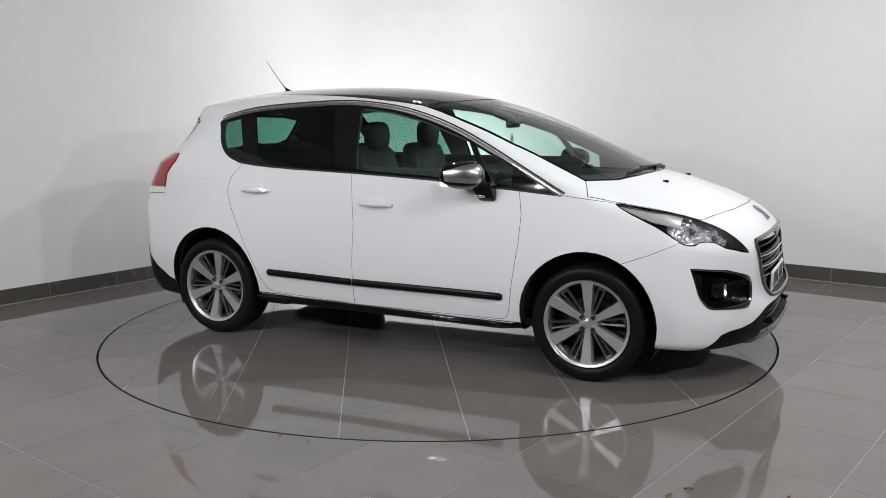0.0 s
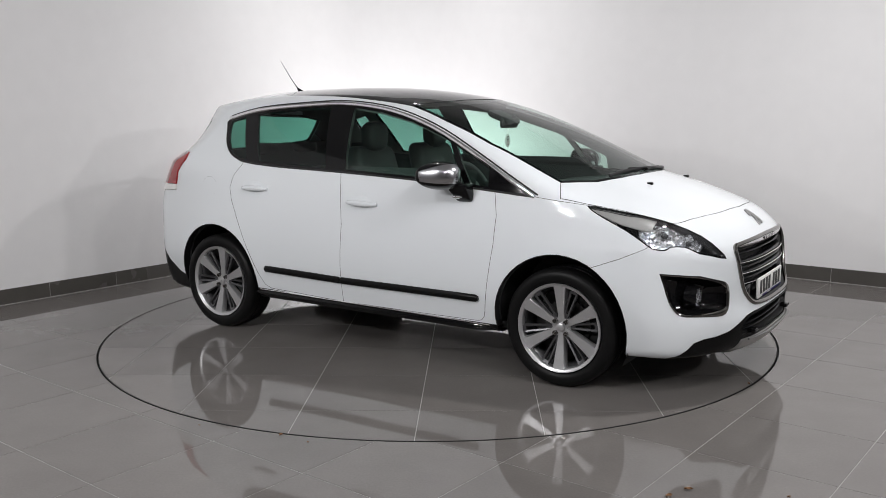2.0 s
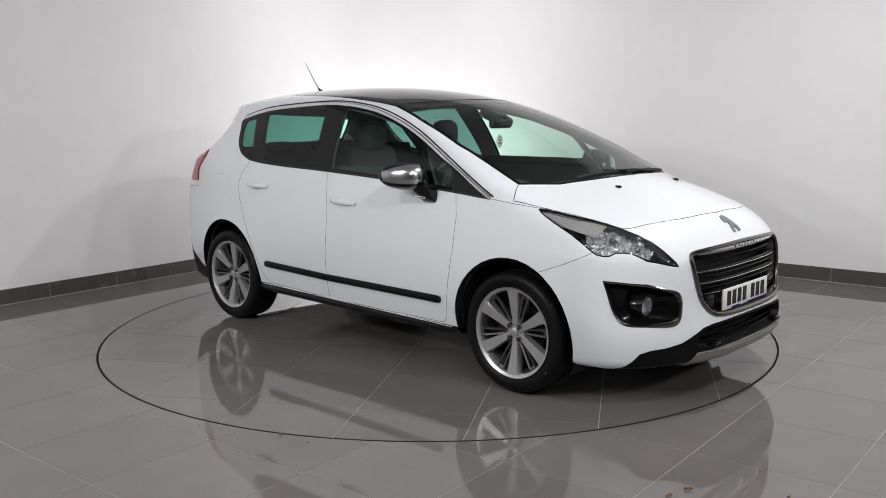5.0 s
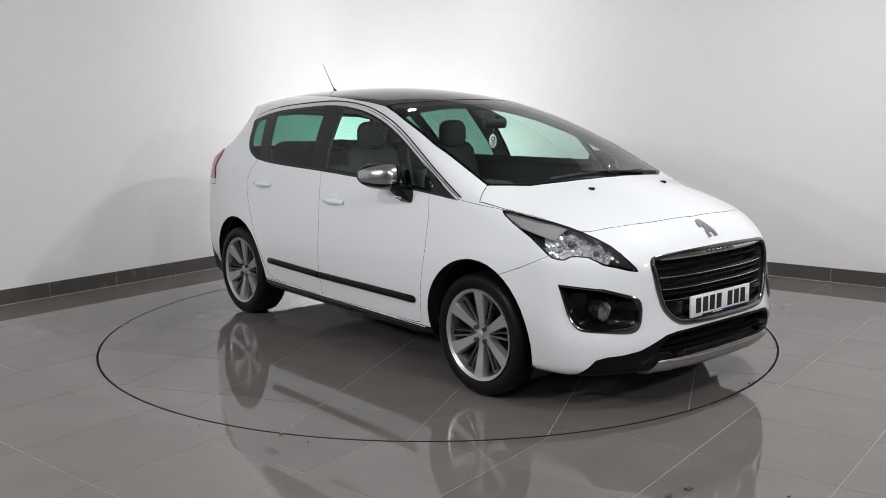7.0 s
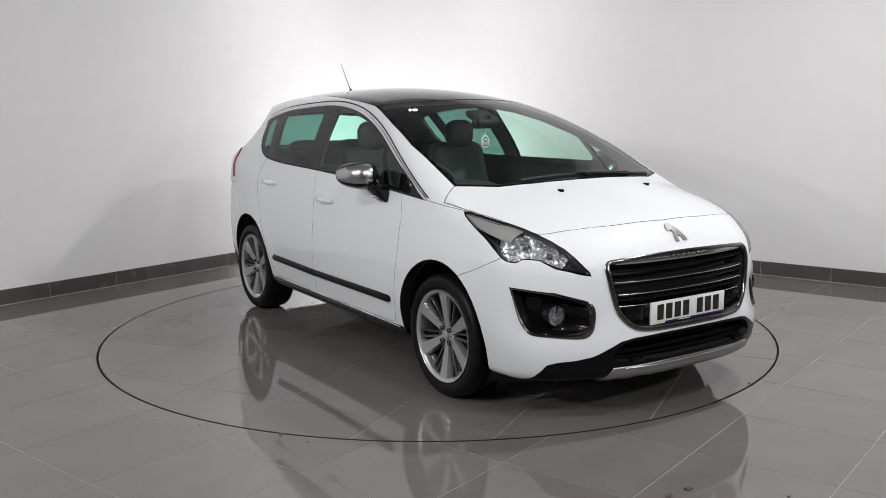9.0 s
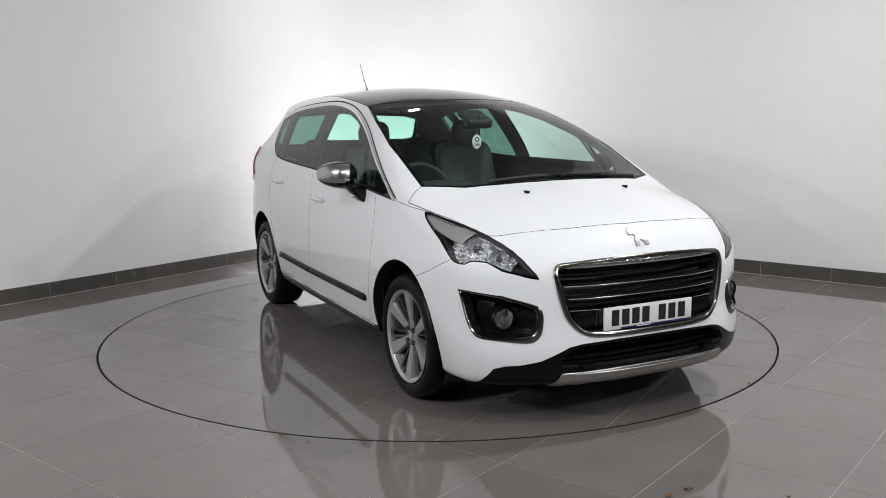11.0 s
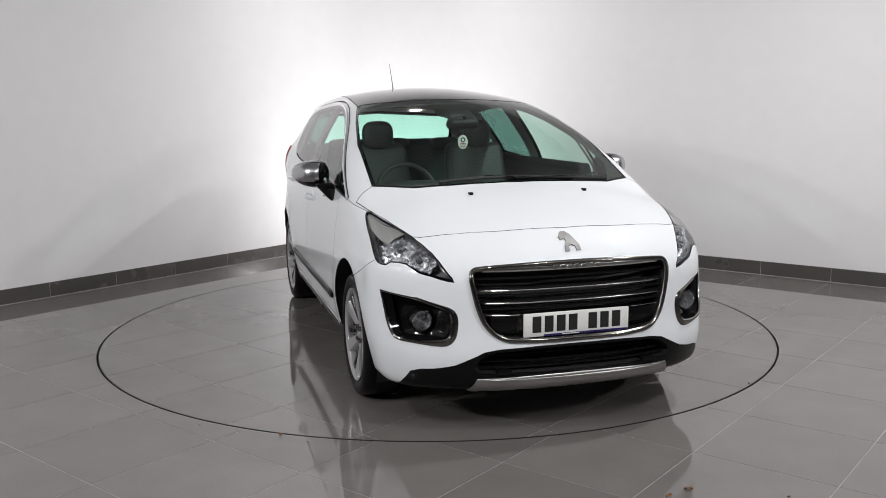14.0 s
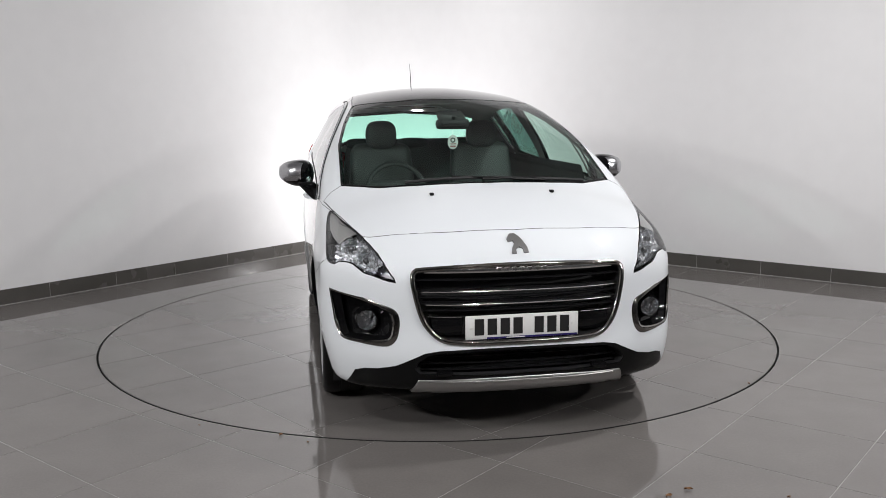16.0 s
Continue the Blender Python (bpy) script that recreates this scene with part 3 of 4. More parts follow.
WING = [(.7, 1.2), (.9, 1.046), (1.15, 1.026), (1.30, 1.008), (1.45, .99), (2.0, .95), (2.0, 0), (.7, 0)]
TAIL_LAMP = [(-1.625, 1.213), (-1.635, 1.165), (-1.71, 1.08), (-1.752, .943), (-1.92, .934), (-2.06, .95), (-2.1, 1.02), (-1.99, 1.12), (-1.85, 1.195)]
REAR_LIP = [(-1.66, .325), (-1.75, .35), (-1.88, .42), (-1.96, .5), (-1.99, .62), (-2.4, .62), (-2.4, 0), (-1.60, 0)]
REAR_WINDOW = [(.06, 1.49), (-.5, 1.46), (-.59, 1.43), (-.635, 1.25), (-.58, 1.20), (.06, 1.18)]
TAILGATE = [(.06, 1.53), (-.55, 1.50), (-.64, 1.47), (-.72, 1.2), (-.66, .93), (-.6, .62), (.06, .6)]
HOOD_CUT = [HOOD[0], *smooth_outline(HOOD[1:7], 4, False), *HOOD[7:]]
DLO_CUT = DLO[:5] + smooth_outline(DLO[5:13], 3, False) + DLO[13:]
QUARTER_CUT = smooth_outline(QUARTER[:6], 3, False) + QUARTER[6:]
GRILLE_CUT = [GRILLE[0], *smooth_outline(GRILLE[1:-1], 3, False), GRILLE[-1]]
FOG_CUT = [FOG[0], *smooth_outline(FOG[1:], 3, False)]
LIGHT_CUT = smooth_outline(HEADLIGHT, 2)
WHEEL_X, WHEEL_Z, ARCH_R = 1.3065, 0.345, 0.385


def arch(x):
    return [(x + ARCH_R * math.cos(2 * math.pi * k / 40), WHEEL_Z + ARCH_R * math.sin(2 * math.pi * k / 40)) for k in range(40)]


def build_skin(car):
    verts, faces = half_skin()
    bm = bmesh.new()
    vs = [bm.verts.new(v) for v in verts]
    layer = bm.faces.layers.int.new("region")
    for f in faces:
        bm.faces.new([vs[i] for i in f])
    bmesh.ops.bisect_plane(bm, geom=bm.verts[:] + bm.edges[:] + bm.faces[:], dist=1e-5, plane_co=(0, 0, 0), plane_no=(0, 1, 0), clear_outer=True)
    wide = lambda c: c.y < -.55
    high = lambda c: c.z > .84
    # 1 arch openings, 2 window band, 3 hood, 4 windscreen, 5 roof glass ...
    for x in (WHEEL_X, -WHEEL_X):
        cut(bm, layer, arch(x), SIDE, 1, test=wide)
    cut(bm, layer, SCREEN, TOP, 4, test=lambda c: c.z > .9 and c.x > .1)
    cut(bm, layer, ROOF, TOP, 5, test=lambda c: c.z > 1.3)
    cut(bm, layer, DLO_CUT, SIDE, 2, test=lambda c: c.y < -.4)
    for outline, code in ((QUARTER_CUT, 20), (REAR_GLASS, 21), (FRONT_GLASS, 22), (TRIANGLE, 23)):
        cut(bm, layer, outline, SIDE, code, only=(2,))
    cut(bm, layer, LIGHT_CUT, SIDE, 6, test=lambda c: c.y < -.5 and c.x > 1.3)
    cut(bm, layer, HOOD_CUT, TOP, 3, test=high)
    cut(bm, layer, FOG_CUT, FACE, 7, test=lambda c: c.x > 1.6)
    cut(bm, layer, GRILLE_CUT, FACE, 8, test=lambda c: c.x > 1.6)
    cut(bm, layer, LIP, FACE, 9, test=lambda c: c.x > 1.65)
    cut(bm, layer, INTAKE, FACE, 10, only=(9,), test=lambda c: c.x > 1.9)
    cut(bm, layer, SKID, FACE, 11, only=(9,), test=lambda c: c.x > 1.9)
    cut(bm, layer, BUMPER, SIDE, 12)
    cut(bm, layer, NOSE_PANEL, SIDE, 12)
    cut(bm, layer, FRONT_DOOR, SIDE, 13, test=wide)
    cut(bm, layer, REAR_DOOR, SIDE, 14, test=wide)
    cut(bm, layer, SILL, SIDE, 15)
    cut(bm, layer, TAIL_LAMP, SIDE, 16, test=lambda c: c.y < -.5)
    cut(bm, layer, REAR_LIP, SIDE, 17)
    cut(bm, layer, REAR_WINDOW, FACE, 18, test=lambda c: c.x < -1.6)
    cut(bm, layer, TAILGATE, FACE, 19, test=lambda c: c.x < -1.7)
    cut(bm, layer, WING, SIDE, 24, test=wide)
    cut(bm, layer, [(-2.4, .985), (-1.6, .985), (-1.6, .9), (-2.4, .9)], SIDE, 26, only=(16,))
    for f in bm.faces:
        c = f.calc_center_median()
        if f[layer] == 0 and c.z < .215:
            f[layer] = 25 if c.x > 1.3 else 27 if c.x < -1.3 else 28
    return bm, layer


def islands(bm):
    """Splits a bmesh into its connected pieces."""
    bm.faces.index_update()
    bm.faces.ensure_lookup_table()
    seen, groups = set(), []
    for f in bm.faces:
        if f.index in seen:
            continue
        stack, group = [f], set()
        seen.add(f.index)
        while stack:
            g = stack.pop()
            group.add(g.index)
            for v in g.verts:
                for h in v.link_faces:
                    if h.index not in seen:
                        seen.add(h.index)
                        stack.append(h)
        groups.append(group)
    res = []
    for group in groups:
        one = bm.copy()
        bmesh.ops.delete(one, geom=[f for f in one.faces if f.index not in group], context="FACES")
        if len(group) > 2:
            res.append(one)
        else:
            one.free()
    bm.free()
    return res


def build_panels(car, bm, layer):
    def both(name, codes, mat, label="", **kw):
        one = take(bm, layer, codes)
        two = mirrored(one, False)
        return sheet(name, one, mat, car, label, **kw), sheet(name, two, mat, car, label, **kw)

    def whole(name, codes, mat, label="", **kw):
        return sheet(name, mirrored(take(bm, layer, codes), True), mat, car, label, **kw)

    whole("body_shell", (0,), M_PAINT, "glossy white painted body side and roof frame", rim=.0016, drop=.005)
    both("front_wing", (24,), M_PAINT, rim=.0014, drop=.004)
    whole("bonnet", (3,), M_PAINT, rim=.003, drop=.012)
    whole("front_bumper", (12,), M_PAINT, rim=.0014, drop=.004)
    both("front_door", (13,), M_PAINT, rim=.0015, drop=.005)
    both("rear_door", (14,), M_PAINT, rim=.0015, drop=.005)
    whole("tailgate", (19,), M_PAINT)
    whole("windscreen", (4,), M_WSGLASS, "clear green-tinted windscreen", rim=0.018, drop=0.003, rim_mat=M_GLOSSBLACK)
    whole("roof_glass", (5,), M_ROOFGLASS, "dark panoramic roof glass", rim=0.004, drop=0.006)
    both("window_frame", (2,), M_GLOSSBLACK, "gloss black window pillars", rim=0)
    both("quarter_window", (20,), M_PRIVACY, "dark tinted glass", rim=0)
    both("rear_door_window", (21,), M_PRIVACY, "dark tinted glass", rim=0)
    both("front_door_window", (22,), M_GLASS, "green-tinted glass", rim=0)
    both("corner_window", (23,), M_GLASS, "green-tinted glass", rim=0)
    whole("rear_window", (18,), M_REARGLASS, "green-tinted rear glass", rim=0.025, drop=0.003, rim_mat=M_GLOSSBLACK)
    both("tail_lamp", (16,), M_RED, "red tail lamp lens", push=.010, drop=.017, rim_mat=M_RED)
    both("reversing_lamp", (26,), M_PLATE, "clear white reversing lamp", push=.010, drop=.017, rim_mat=M_PLATE)
    whole("rear_lower_trim", (17,), M_BLACK, "black plastic lower bumper trim")
    both("sill_trim", (15,), M_BLACK, "black plastic sill", rim=0)
    whole("front_lower_trim", (9,), M_BLACK, "black plastic lower bumper trim", rim=0)
    whole("skid_plate", (11,), M_SILVER, "satin silver skid plate", push=0.012, drop=0.014, rim=0.006, rim_mat=M_SILVER)
    for code in (25, 27, 28):
        for piece in islands(take(bm, layer, (code,))):
            sheet("underbody", mirrored(piece.copy(), False), M_BLACK, car, "black underbody", rim=0)
            sheet("underbody", piece, M_BLACK, car, "black underbody", rim=0)


car = tagged(new("car"), "glossy white five-door crossover car parked on the turntable", "car")
hull_bm, hull_layer = build_skin(car)
build_panels(car, hull_bm, hull_layer)


# ---- wheels ----
WHEEL_R = .326


def build_wheel():
    wheel = new("wheel")
    bm = bmesh.new()
    # outer face towards -y
    revolve(bm, [(.246, -.085), (.252, -.098), (.262, -.108), (.285, -.115), (.308, -.112), (.322, -.104), (.331, -.09), (.335, -.06), (.335, -.03), (.331, -.028), (.331, -.022), (.335, -.02), (.335, .02), (.331, .022), (.331, .028), (.335, .03), (.335, .06), (.331, .09), (.318, .106), (.29, .113), (.25, .10), (.246, .08)], 72, "y", True)
    part("tyre", bm, M_TYRE, wheel, "black rubber road tyre")
    bm = bmesh.new()
    revolve(bm, [(.247, -.106), (.251, -.109), (.2515, -.104), (.247, -.085), (.236, -.07), (.218, -.045), (.212, .0), (.215, .07), (.248, .095), (.25, .085), (.222, .055), (.218, 0), (.225, -.05), (.24, -.08)], 72, "y", True)
    part("rim", bm, M_ALLOY, wheel, "machined alloy rim")
    bm = bmesh.new()
    revolve(bm, [(.2295, -.06), (.2305, -.094), (.2325, -.0995), (.238, -.103), (.2475, -.1065)], 72, "y")
    part("rim_lip", bm, M_ALLOY, wheel, "bright machined rim lip")
    bm = bmesh.new()
    revolve(bm, [(.2355, -.072), (.2335, -.071), (.2155, -.045), (.2095, .0), (.2115, .055)], 60, "y")
    part("barrel", bm, M_ALLOYDARK, wheel, "dark grey inner barrel")
    bm = bmesh.new()
    revolve(bm, [(.02, .015), (.14, .015), (.142, .019), (.142, .027), (.02, .027)], 40, "y", True)
    part("brake_disc", bm, M_DISC, wheel, "steel brake disc")
    bm = bmesh.new()
    revolve(bm, [(.001, .03), (.21, .03), (.213, .06)], 40, "y")
    part("backing", bm, M_SEALSHADE, wheel, "dark backing plate")
    # broad bright spokes and slim grey slotted ones between
    for k in range(6):
        a = radians(90 + 60 * k)
        bm = bmesh.new()
        rows = []
        for r, half, out in ((.02, .017, -.072), (.075, .019, -.076), (.14, .026, -.086), (.20, .031, -.096), (.228, .036, -.100), (.246, .044, -.104)):
            rows.append([(r, s * half, y) for s, y in ((-1.15, out + .04), (-1, out + .003), (-.92, out), (.92, out), (1, out + .003), (1.15, out + .04))])
        grid = [[bm.verts.new((r * math.cos(a) - w * math.sin(a), y, r * math.sin(a) + w * math.cos(a))) for r, w, y in row] for row in rows]
        for p, q in zip(grid, grid[1:]):
            for i in range(5):
                bm.faces.new((p[i], p[i + 1], q[i + 1], q[i]))
        part("spoke", bm, M_ALLOY, wheel, "bright machined spoke")
        b = a - radians(22)
        bm = bmesh.new()
        c, s = math.cos(b), math.sin(b)
        put = lambda r, w, y: (r * c - w * s, y, r * s + w * c)
        # a long loop: two slim arms closed at both ends round an open slot
        outer = [(.055, -.015), (.14, -.021), (.218, -.026), (.228, -.022), (.228, .019), (.218, .023), (.14, .019), (.055, .014)]
        inner = [(.085, -.006), (.14, -.0095), (.205, -.0135), (.212, -.011), (.212, .009), (.205, .0115), (.14, .008), (.085, .005)]
        rings = []
        for pts, lift in ((outer, .020), (outer, .004), ([(r, w * .93) for r, w in outer], .0), (inner, .003), (inner, .018)):
            rings.append([bm.verts.new(put(r, w, -.056 - r * .17 + lift)) for r, w in pts])
        for p, q in zip(rings, rings[1:]):
            for i in range(8):
                bm.faces.new((p[i - 1], p[i], q[i], q[i - 1]))
        part("slotted_spoke", bm, M_ALLOYDARK, wheel, "dark grey slotted spoke", smooth=False)
    bm = bmesh.new()
    revolve(bm, [(.001, -.085), (.018, -.0845), (.023, -.082), (.025, -.076), (.028, -.068), (.06, -.064), (.066, -.045)], 36, "y")
    part("hub_cap", bm, M_ALLOY, wheel, "round alloy hub cap")
    for k in range(4):
        a = radians(45 + 90 * k)
        bm = bmesh.new()
        revolve(bm, [(.001, -.086), (.006, -.086), (.009, -.09), (.0125, -.089), (.0135, -.083), (.0135, -.055)], 12, "y")
        bmesh.ops.translate(bm, verts=bm.verts[:], vec=(.047 * math.cos(a), 0, .047 * math.sin(a)))
        part("wheel_nut", bm, M_DARKCHROME, wheel, "dark wheel nut")
    for child in wheel.children:
        child.data.transform(Matrix.Scale(WHEEL_R / .335, 4))
    return wheel


def place_wheels():
    first = build_wheel()
    first.parent = car
    first.location = (WHEEL_X, -.765, WHEEL_R)
    spots = [(-WHEEL_X, -.765, 8, 0), (WHEEL_X, .765, 20, 180), (-WHEEL_X, .765, 33, 180)]
    for x, y, spin, turn in spots:
        copy_thing(first, pose(x, y, WHEEL_R, 0, spin, turn))
    for x in (WHEEL_X, -WHEEL_X):
        for s in (-1, 1):
            bm = bmesh.new()
            steps = 26
            lo, hi = radians(-28), radians(208)
            a_ring, b_ring = [], []
            for k in range(steps + 1):
                a = lo + (hi - lo) * k / steps
                px, pz = x + (ARCH_R + .012) * math.cos(a), WHEEL_Z + (ARCH_R + .012) * math.sin(a)
                edge = abs(skin_side(px, max(pz, .24)).y)
                a_ring.append(bm.verts.new((px, s * (edge - .006), pz)))
                b_ring.append(bm.verts.new((px, s * .52, pz)))
            for k in range(steps):
                bm.faces.new((a_ring[k], a_ring[k + 1], b_ring[k + 1], b_ring[k]))
            bm.faces.new(b_ring)
            part("wheel_arch_liner", bm, M_SEALSHADE, car, "black wheel arch liner")


# ---- front end ----
def grille_half(z):
    side = [(p[1], -p[0]) for p in GRILLE[4:13]]
    side.sort()
    return float(np.interp(z, [p[0] for p in side], [p[1] for p in side]))


def loop_front(outline, out=0.0, both=True):
    """An outline laid on the nose, both halves joined into one loop."""
    pts = [p for p in outline if p[0] <= 0.0]
    if both:
        pts = pts + [(-y, z) for y, z in pts[::-1]]
    res = []
    for y, z in pts:
        p = skin_front(y, z)
        res.append(p + skin_normal(p) * out)
    return res


def tray(name, outline, depth, mat, label, both):
    front = loop_front(outline, -.004, both)
    mid = sum(front, Vector()) / len(front)
    bm = bmesh.new()
    a = [bm.verts.new(p) for p in front]
    back = [Vector((p.x - depth, p.y + (mid.y - p.y) * .08, p.z + (mid.z - p.z) * .10)) for p in front]
    b = [bm.verts.new(p) for p in back]
    for i in range(len(a)):
        bm.faces.new((a[i - 1], a[i], b[i], b[i - 1]))
    top = bm.verts.new(mid - Vector((depth, 0, 0)))
    for i in range(len(b)):
        bm.faces.new((b[i - 1], b[i], top))
    return part(name, bm, mat, car, label)


def bar_across(z, half, depth, thick, tall, mat, name, label="", steps=24, centre=0.0):
    bm = bmesh.new()
    path = []
    for k in range(steps + 1):
        y = centre - half + 2 * half * k / steps
        p = skin_front(y, z)
        path.append(Vector((p.x - depth, y, z)))
    tube(bm, path, thick, 8, flat=tall / thick)
    return part(name, bm, mat, car, label)


def build_front():
    tray("grille_back", smooth_outline([p for p in GRILLE if p[0] <= 0], 3, False), .10, M_SEALSHADE, "black grille recess", True)
    ring = loop_front(smooth_outline([(0, .80), *GRILLE[1:-1], (0, .46)], 3, False), .002)
    bm = bmesh.new()
    tube(bm, ring, .0125, 10, True, flat=.9, up=(1, 0, 0))
    part("grille_frame", bm, M_DARKCHROME, car, "dark chrome grille surround")
    bar_across(.781, .435, .002, .008, .012, M_CHROME, "grille_top_bar", "bright chrome bar")
    for z in (.738, .694, .662, .636, .602):
        bar_across(z, grille_half(z) - .015, .04, .016, .007, M_SLAT, "grille_slat", "gloss black slat")
    for z, trim in ((.690, .03), (.632, .035)):
        bar_across(z, grille_half(z) - trim, .014, .004, .0035, M_CHROME, "slat_trim", "thin chrome strip")
    for s in (-1, 1):
        bar_across(.577, .075, .016, .003, .0025, M_CHROME, "slat_trim", "thin chrome strip", 6, s * .352)
        bm = bmesh.new()
        box(bm, (2.10, min(s * .27, s * .41), .488), (2.165, max(s * .27, s * .41), .568), .01)
        part("grille_blank", bm, M_GLOSSBLACK, car, "gloss black blanking panel")
    # unlettered badge strip on the top bar
    for k in range(7):
        y = -.105 + .035 * k
        p = skin_front(y, .786)
        bm = bmesh.new()
        box(bm, (p.x + .004, y - .011, .777), (p.x + .013, y + .011, .795), .002, 1)
        part("badge_bar", bm, M_CHROME, car, "small chrome badge bar")
    # number plate
    plate = new("number_plate")
    plate.parent = car
    bm = bmesh.new()
    box(bm, (2.178, -.262, .471), (2.19, .262, .580), .004)
    part("plate_board", bm, M_PLATE, plate, "white reflective plate")
    for y0 in (-.221, -.1615, -.102, -.0425, .056, .1155, .175):
        bm = bmesh.new()
        box(bm, (2.19, y0, .491), (2.1912, y0 + .043, .566))
        part("plate_bar", bm, M_INK, plate, "plain black bar", smooth=False)
    bm = bmesh.new()
    box(bm, (2.19, -.165, .4725), (2.191, .258, .481))
    part("plate_strip", bm, M_BLUE, plate, "blue strip", smooth=False)
    bm = bmesh.new()
    box(bm, (2.191, -.075, .4745), (2.1916, .01, .479))
    part("plate_strip_bar", bm, M_PLATE, plate, "plain pale bar", smooth=False)
    for y in (-.238, .235):
        bm = bmesh.new()
        revolve(bm, [(.0001, 2.1935), (.005, 2.193), (.0065, 2.19)], 12, "x")
        bmesh.ops.translate(bm, verts=bm.verts[:], vec=(0, y, .527))
        part("plate_screw", bm, M_PLATE, plate, "white screw cap")
    # emblem: a plain bright shape
    shape = [(-.048, .022), (-.03, .042), (-.004, .044), (.016, .03), (.03, .012), (.048, -.02), (.05, -.044), (.026, -.044), (.024, -.024), (.006, -.016), (-.014, -.026), (-.012, -.046), (-.036, -.046), (-.030, -.02), (-.014, .0), (-.02, .012), (-.044, .008)]
    bm = bmesh.new()
    lows, tops = [], []
    for y, z in shape:
        y, z = y * .9, z * .86
        p = skin_front(y, .883 + z)
        n = skin_normal(p)
        lows.append(bm.verts.new(p - n * .001))
        tops.append(bm.verts.new(p + n * .008))
    for i in range(len(shape)):
        bm.faces.new((lows[i - 1], lows[i], tops[i], tops[i - 1]))
    bm.faces.new(tops)
    bmesh.ops.triangulate(bm, faces=[f for f in bm.faces if len(f.verts) > 4])
    part("badge", bm, M_BADGE, car, "chrome badge, a plain shape", smooth=False)
    bar_across(.291, .43, -.014, .006, .005, M_BADGE, "skid_edge", "satin silver upper edge of the skid plate")
    bar_across(.212, .085, -.014, .005, .009, M_SILVER, "skid_step", "raised satin silver step", 6)
    # lower intake
    tray("intake_back", INTAKE, .10, M_SEALSHADE, "black lower intake", True)
    for z in (.400, .365, .335):
        bar_across(z, .41 if z > .4 else .455, .05, .012, .0045, M_SLAT, "intake_slat", "black slat")
    for s in (-1, 1):
        bm = bmesh.new()
        for zc in (.326,):
            p = skin_front(s * .36, zc)
            made = box(bm, (p.x - .03, s * .36 - .035, zc - .01), (p.x + .012, s * .36 + .035, zc + .012), .006)
        part("parking_sensor", bm, M_GLOSSBLACK, car, "black sensor housing")


def bowl(name, centre, aim, radius, depth, mat, parent, label, facets=20, inset=0.0):
    """A reflector dish, open towards aim."""
    bm = bmesh.new()
    prof = [(radius * 1.06, .006), (radius, 0)] + [(radius * math.cos(k * math.pi / 12), -depth * math.sin(k * math.pi / 12)) for k in range(1, 7)]
    prof[-1] = (radius * .02, -depth)
    revolve(bm, prof, facets, "x")
    if facets < 18:
        for v in bm.verts:
            if v.co.x < -.002:
                v.co += Vector((random.uniform(-.25, .25) * depth, random.uniform(-.09, .09) * radius, random.uniform(-.09, .09) * radius))
        # invented chrome beads imitate the sparkle of fine facets as bright dots
        for k in range(10):
            a, r = random.uniform(0, 6.28), radius * random.uniform(.25, .9)
            bmesh.ops.create_icosphere(bm, subdivisions=1, radius=random.uniform(.006, .011), matrix=Matrix.Translation((-depth * (1 - (r / radius) ** 2) * .8, r * math.cos(a), r * math.sin(a))))
    centre = Vector(centre) - Vector(aim).normalized() * inset
    turn = Vector((1, 0, 0)).rotation_difference(Vector(aim).normalized()).to_matrix().to_4x4()
    bmesh.ops.transform(bm, matrix=Matrix.Translation(centre) @ turn, verts=bm.verts[:])
    return part(name, bm, mat, parent, label, smooth=facets > 16)


def ball(name, centre, size, mat, parent, label="", power=1.0, seg=20):
    bm = bmesh.new()
    bmesh.ops.create_uvsphere(bm, u_segments=seg, v_segments=seg // 2 + 2, radius=1)
    for v in bm.verts:
        v.co = Vector([math.copysign(abs(c) ** power, c) * s + o for c, s, o in zip(v.co, size, centre)])
    return part(name, bm, mat, parent, label)


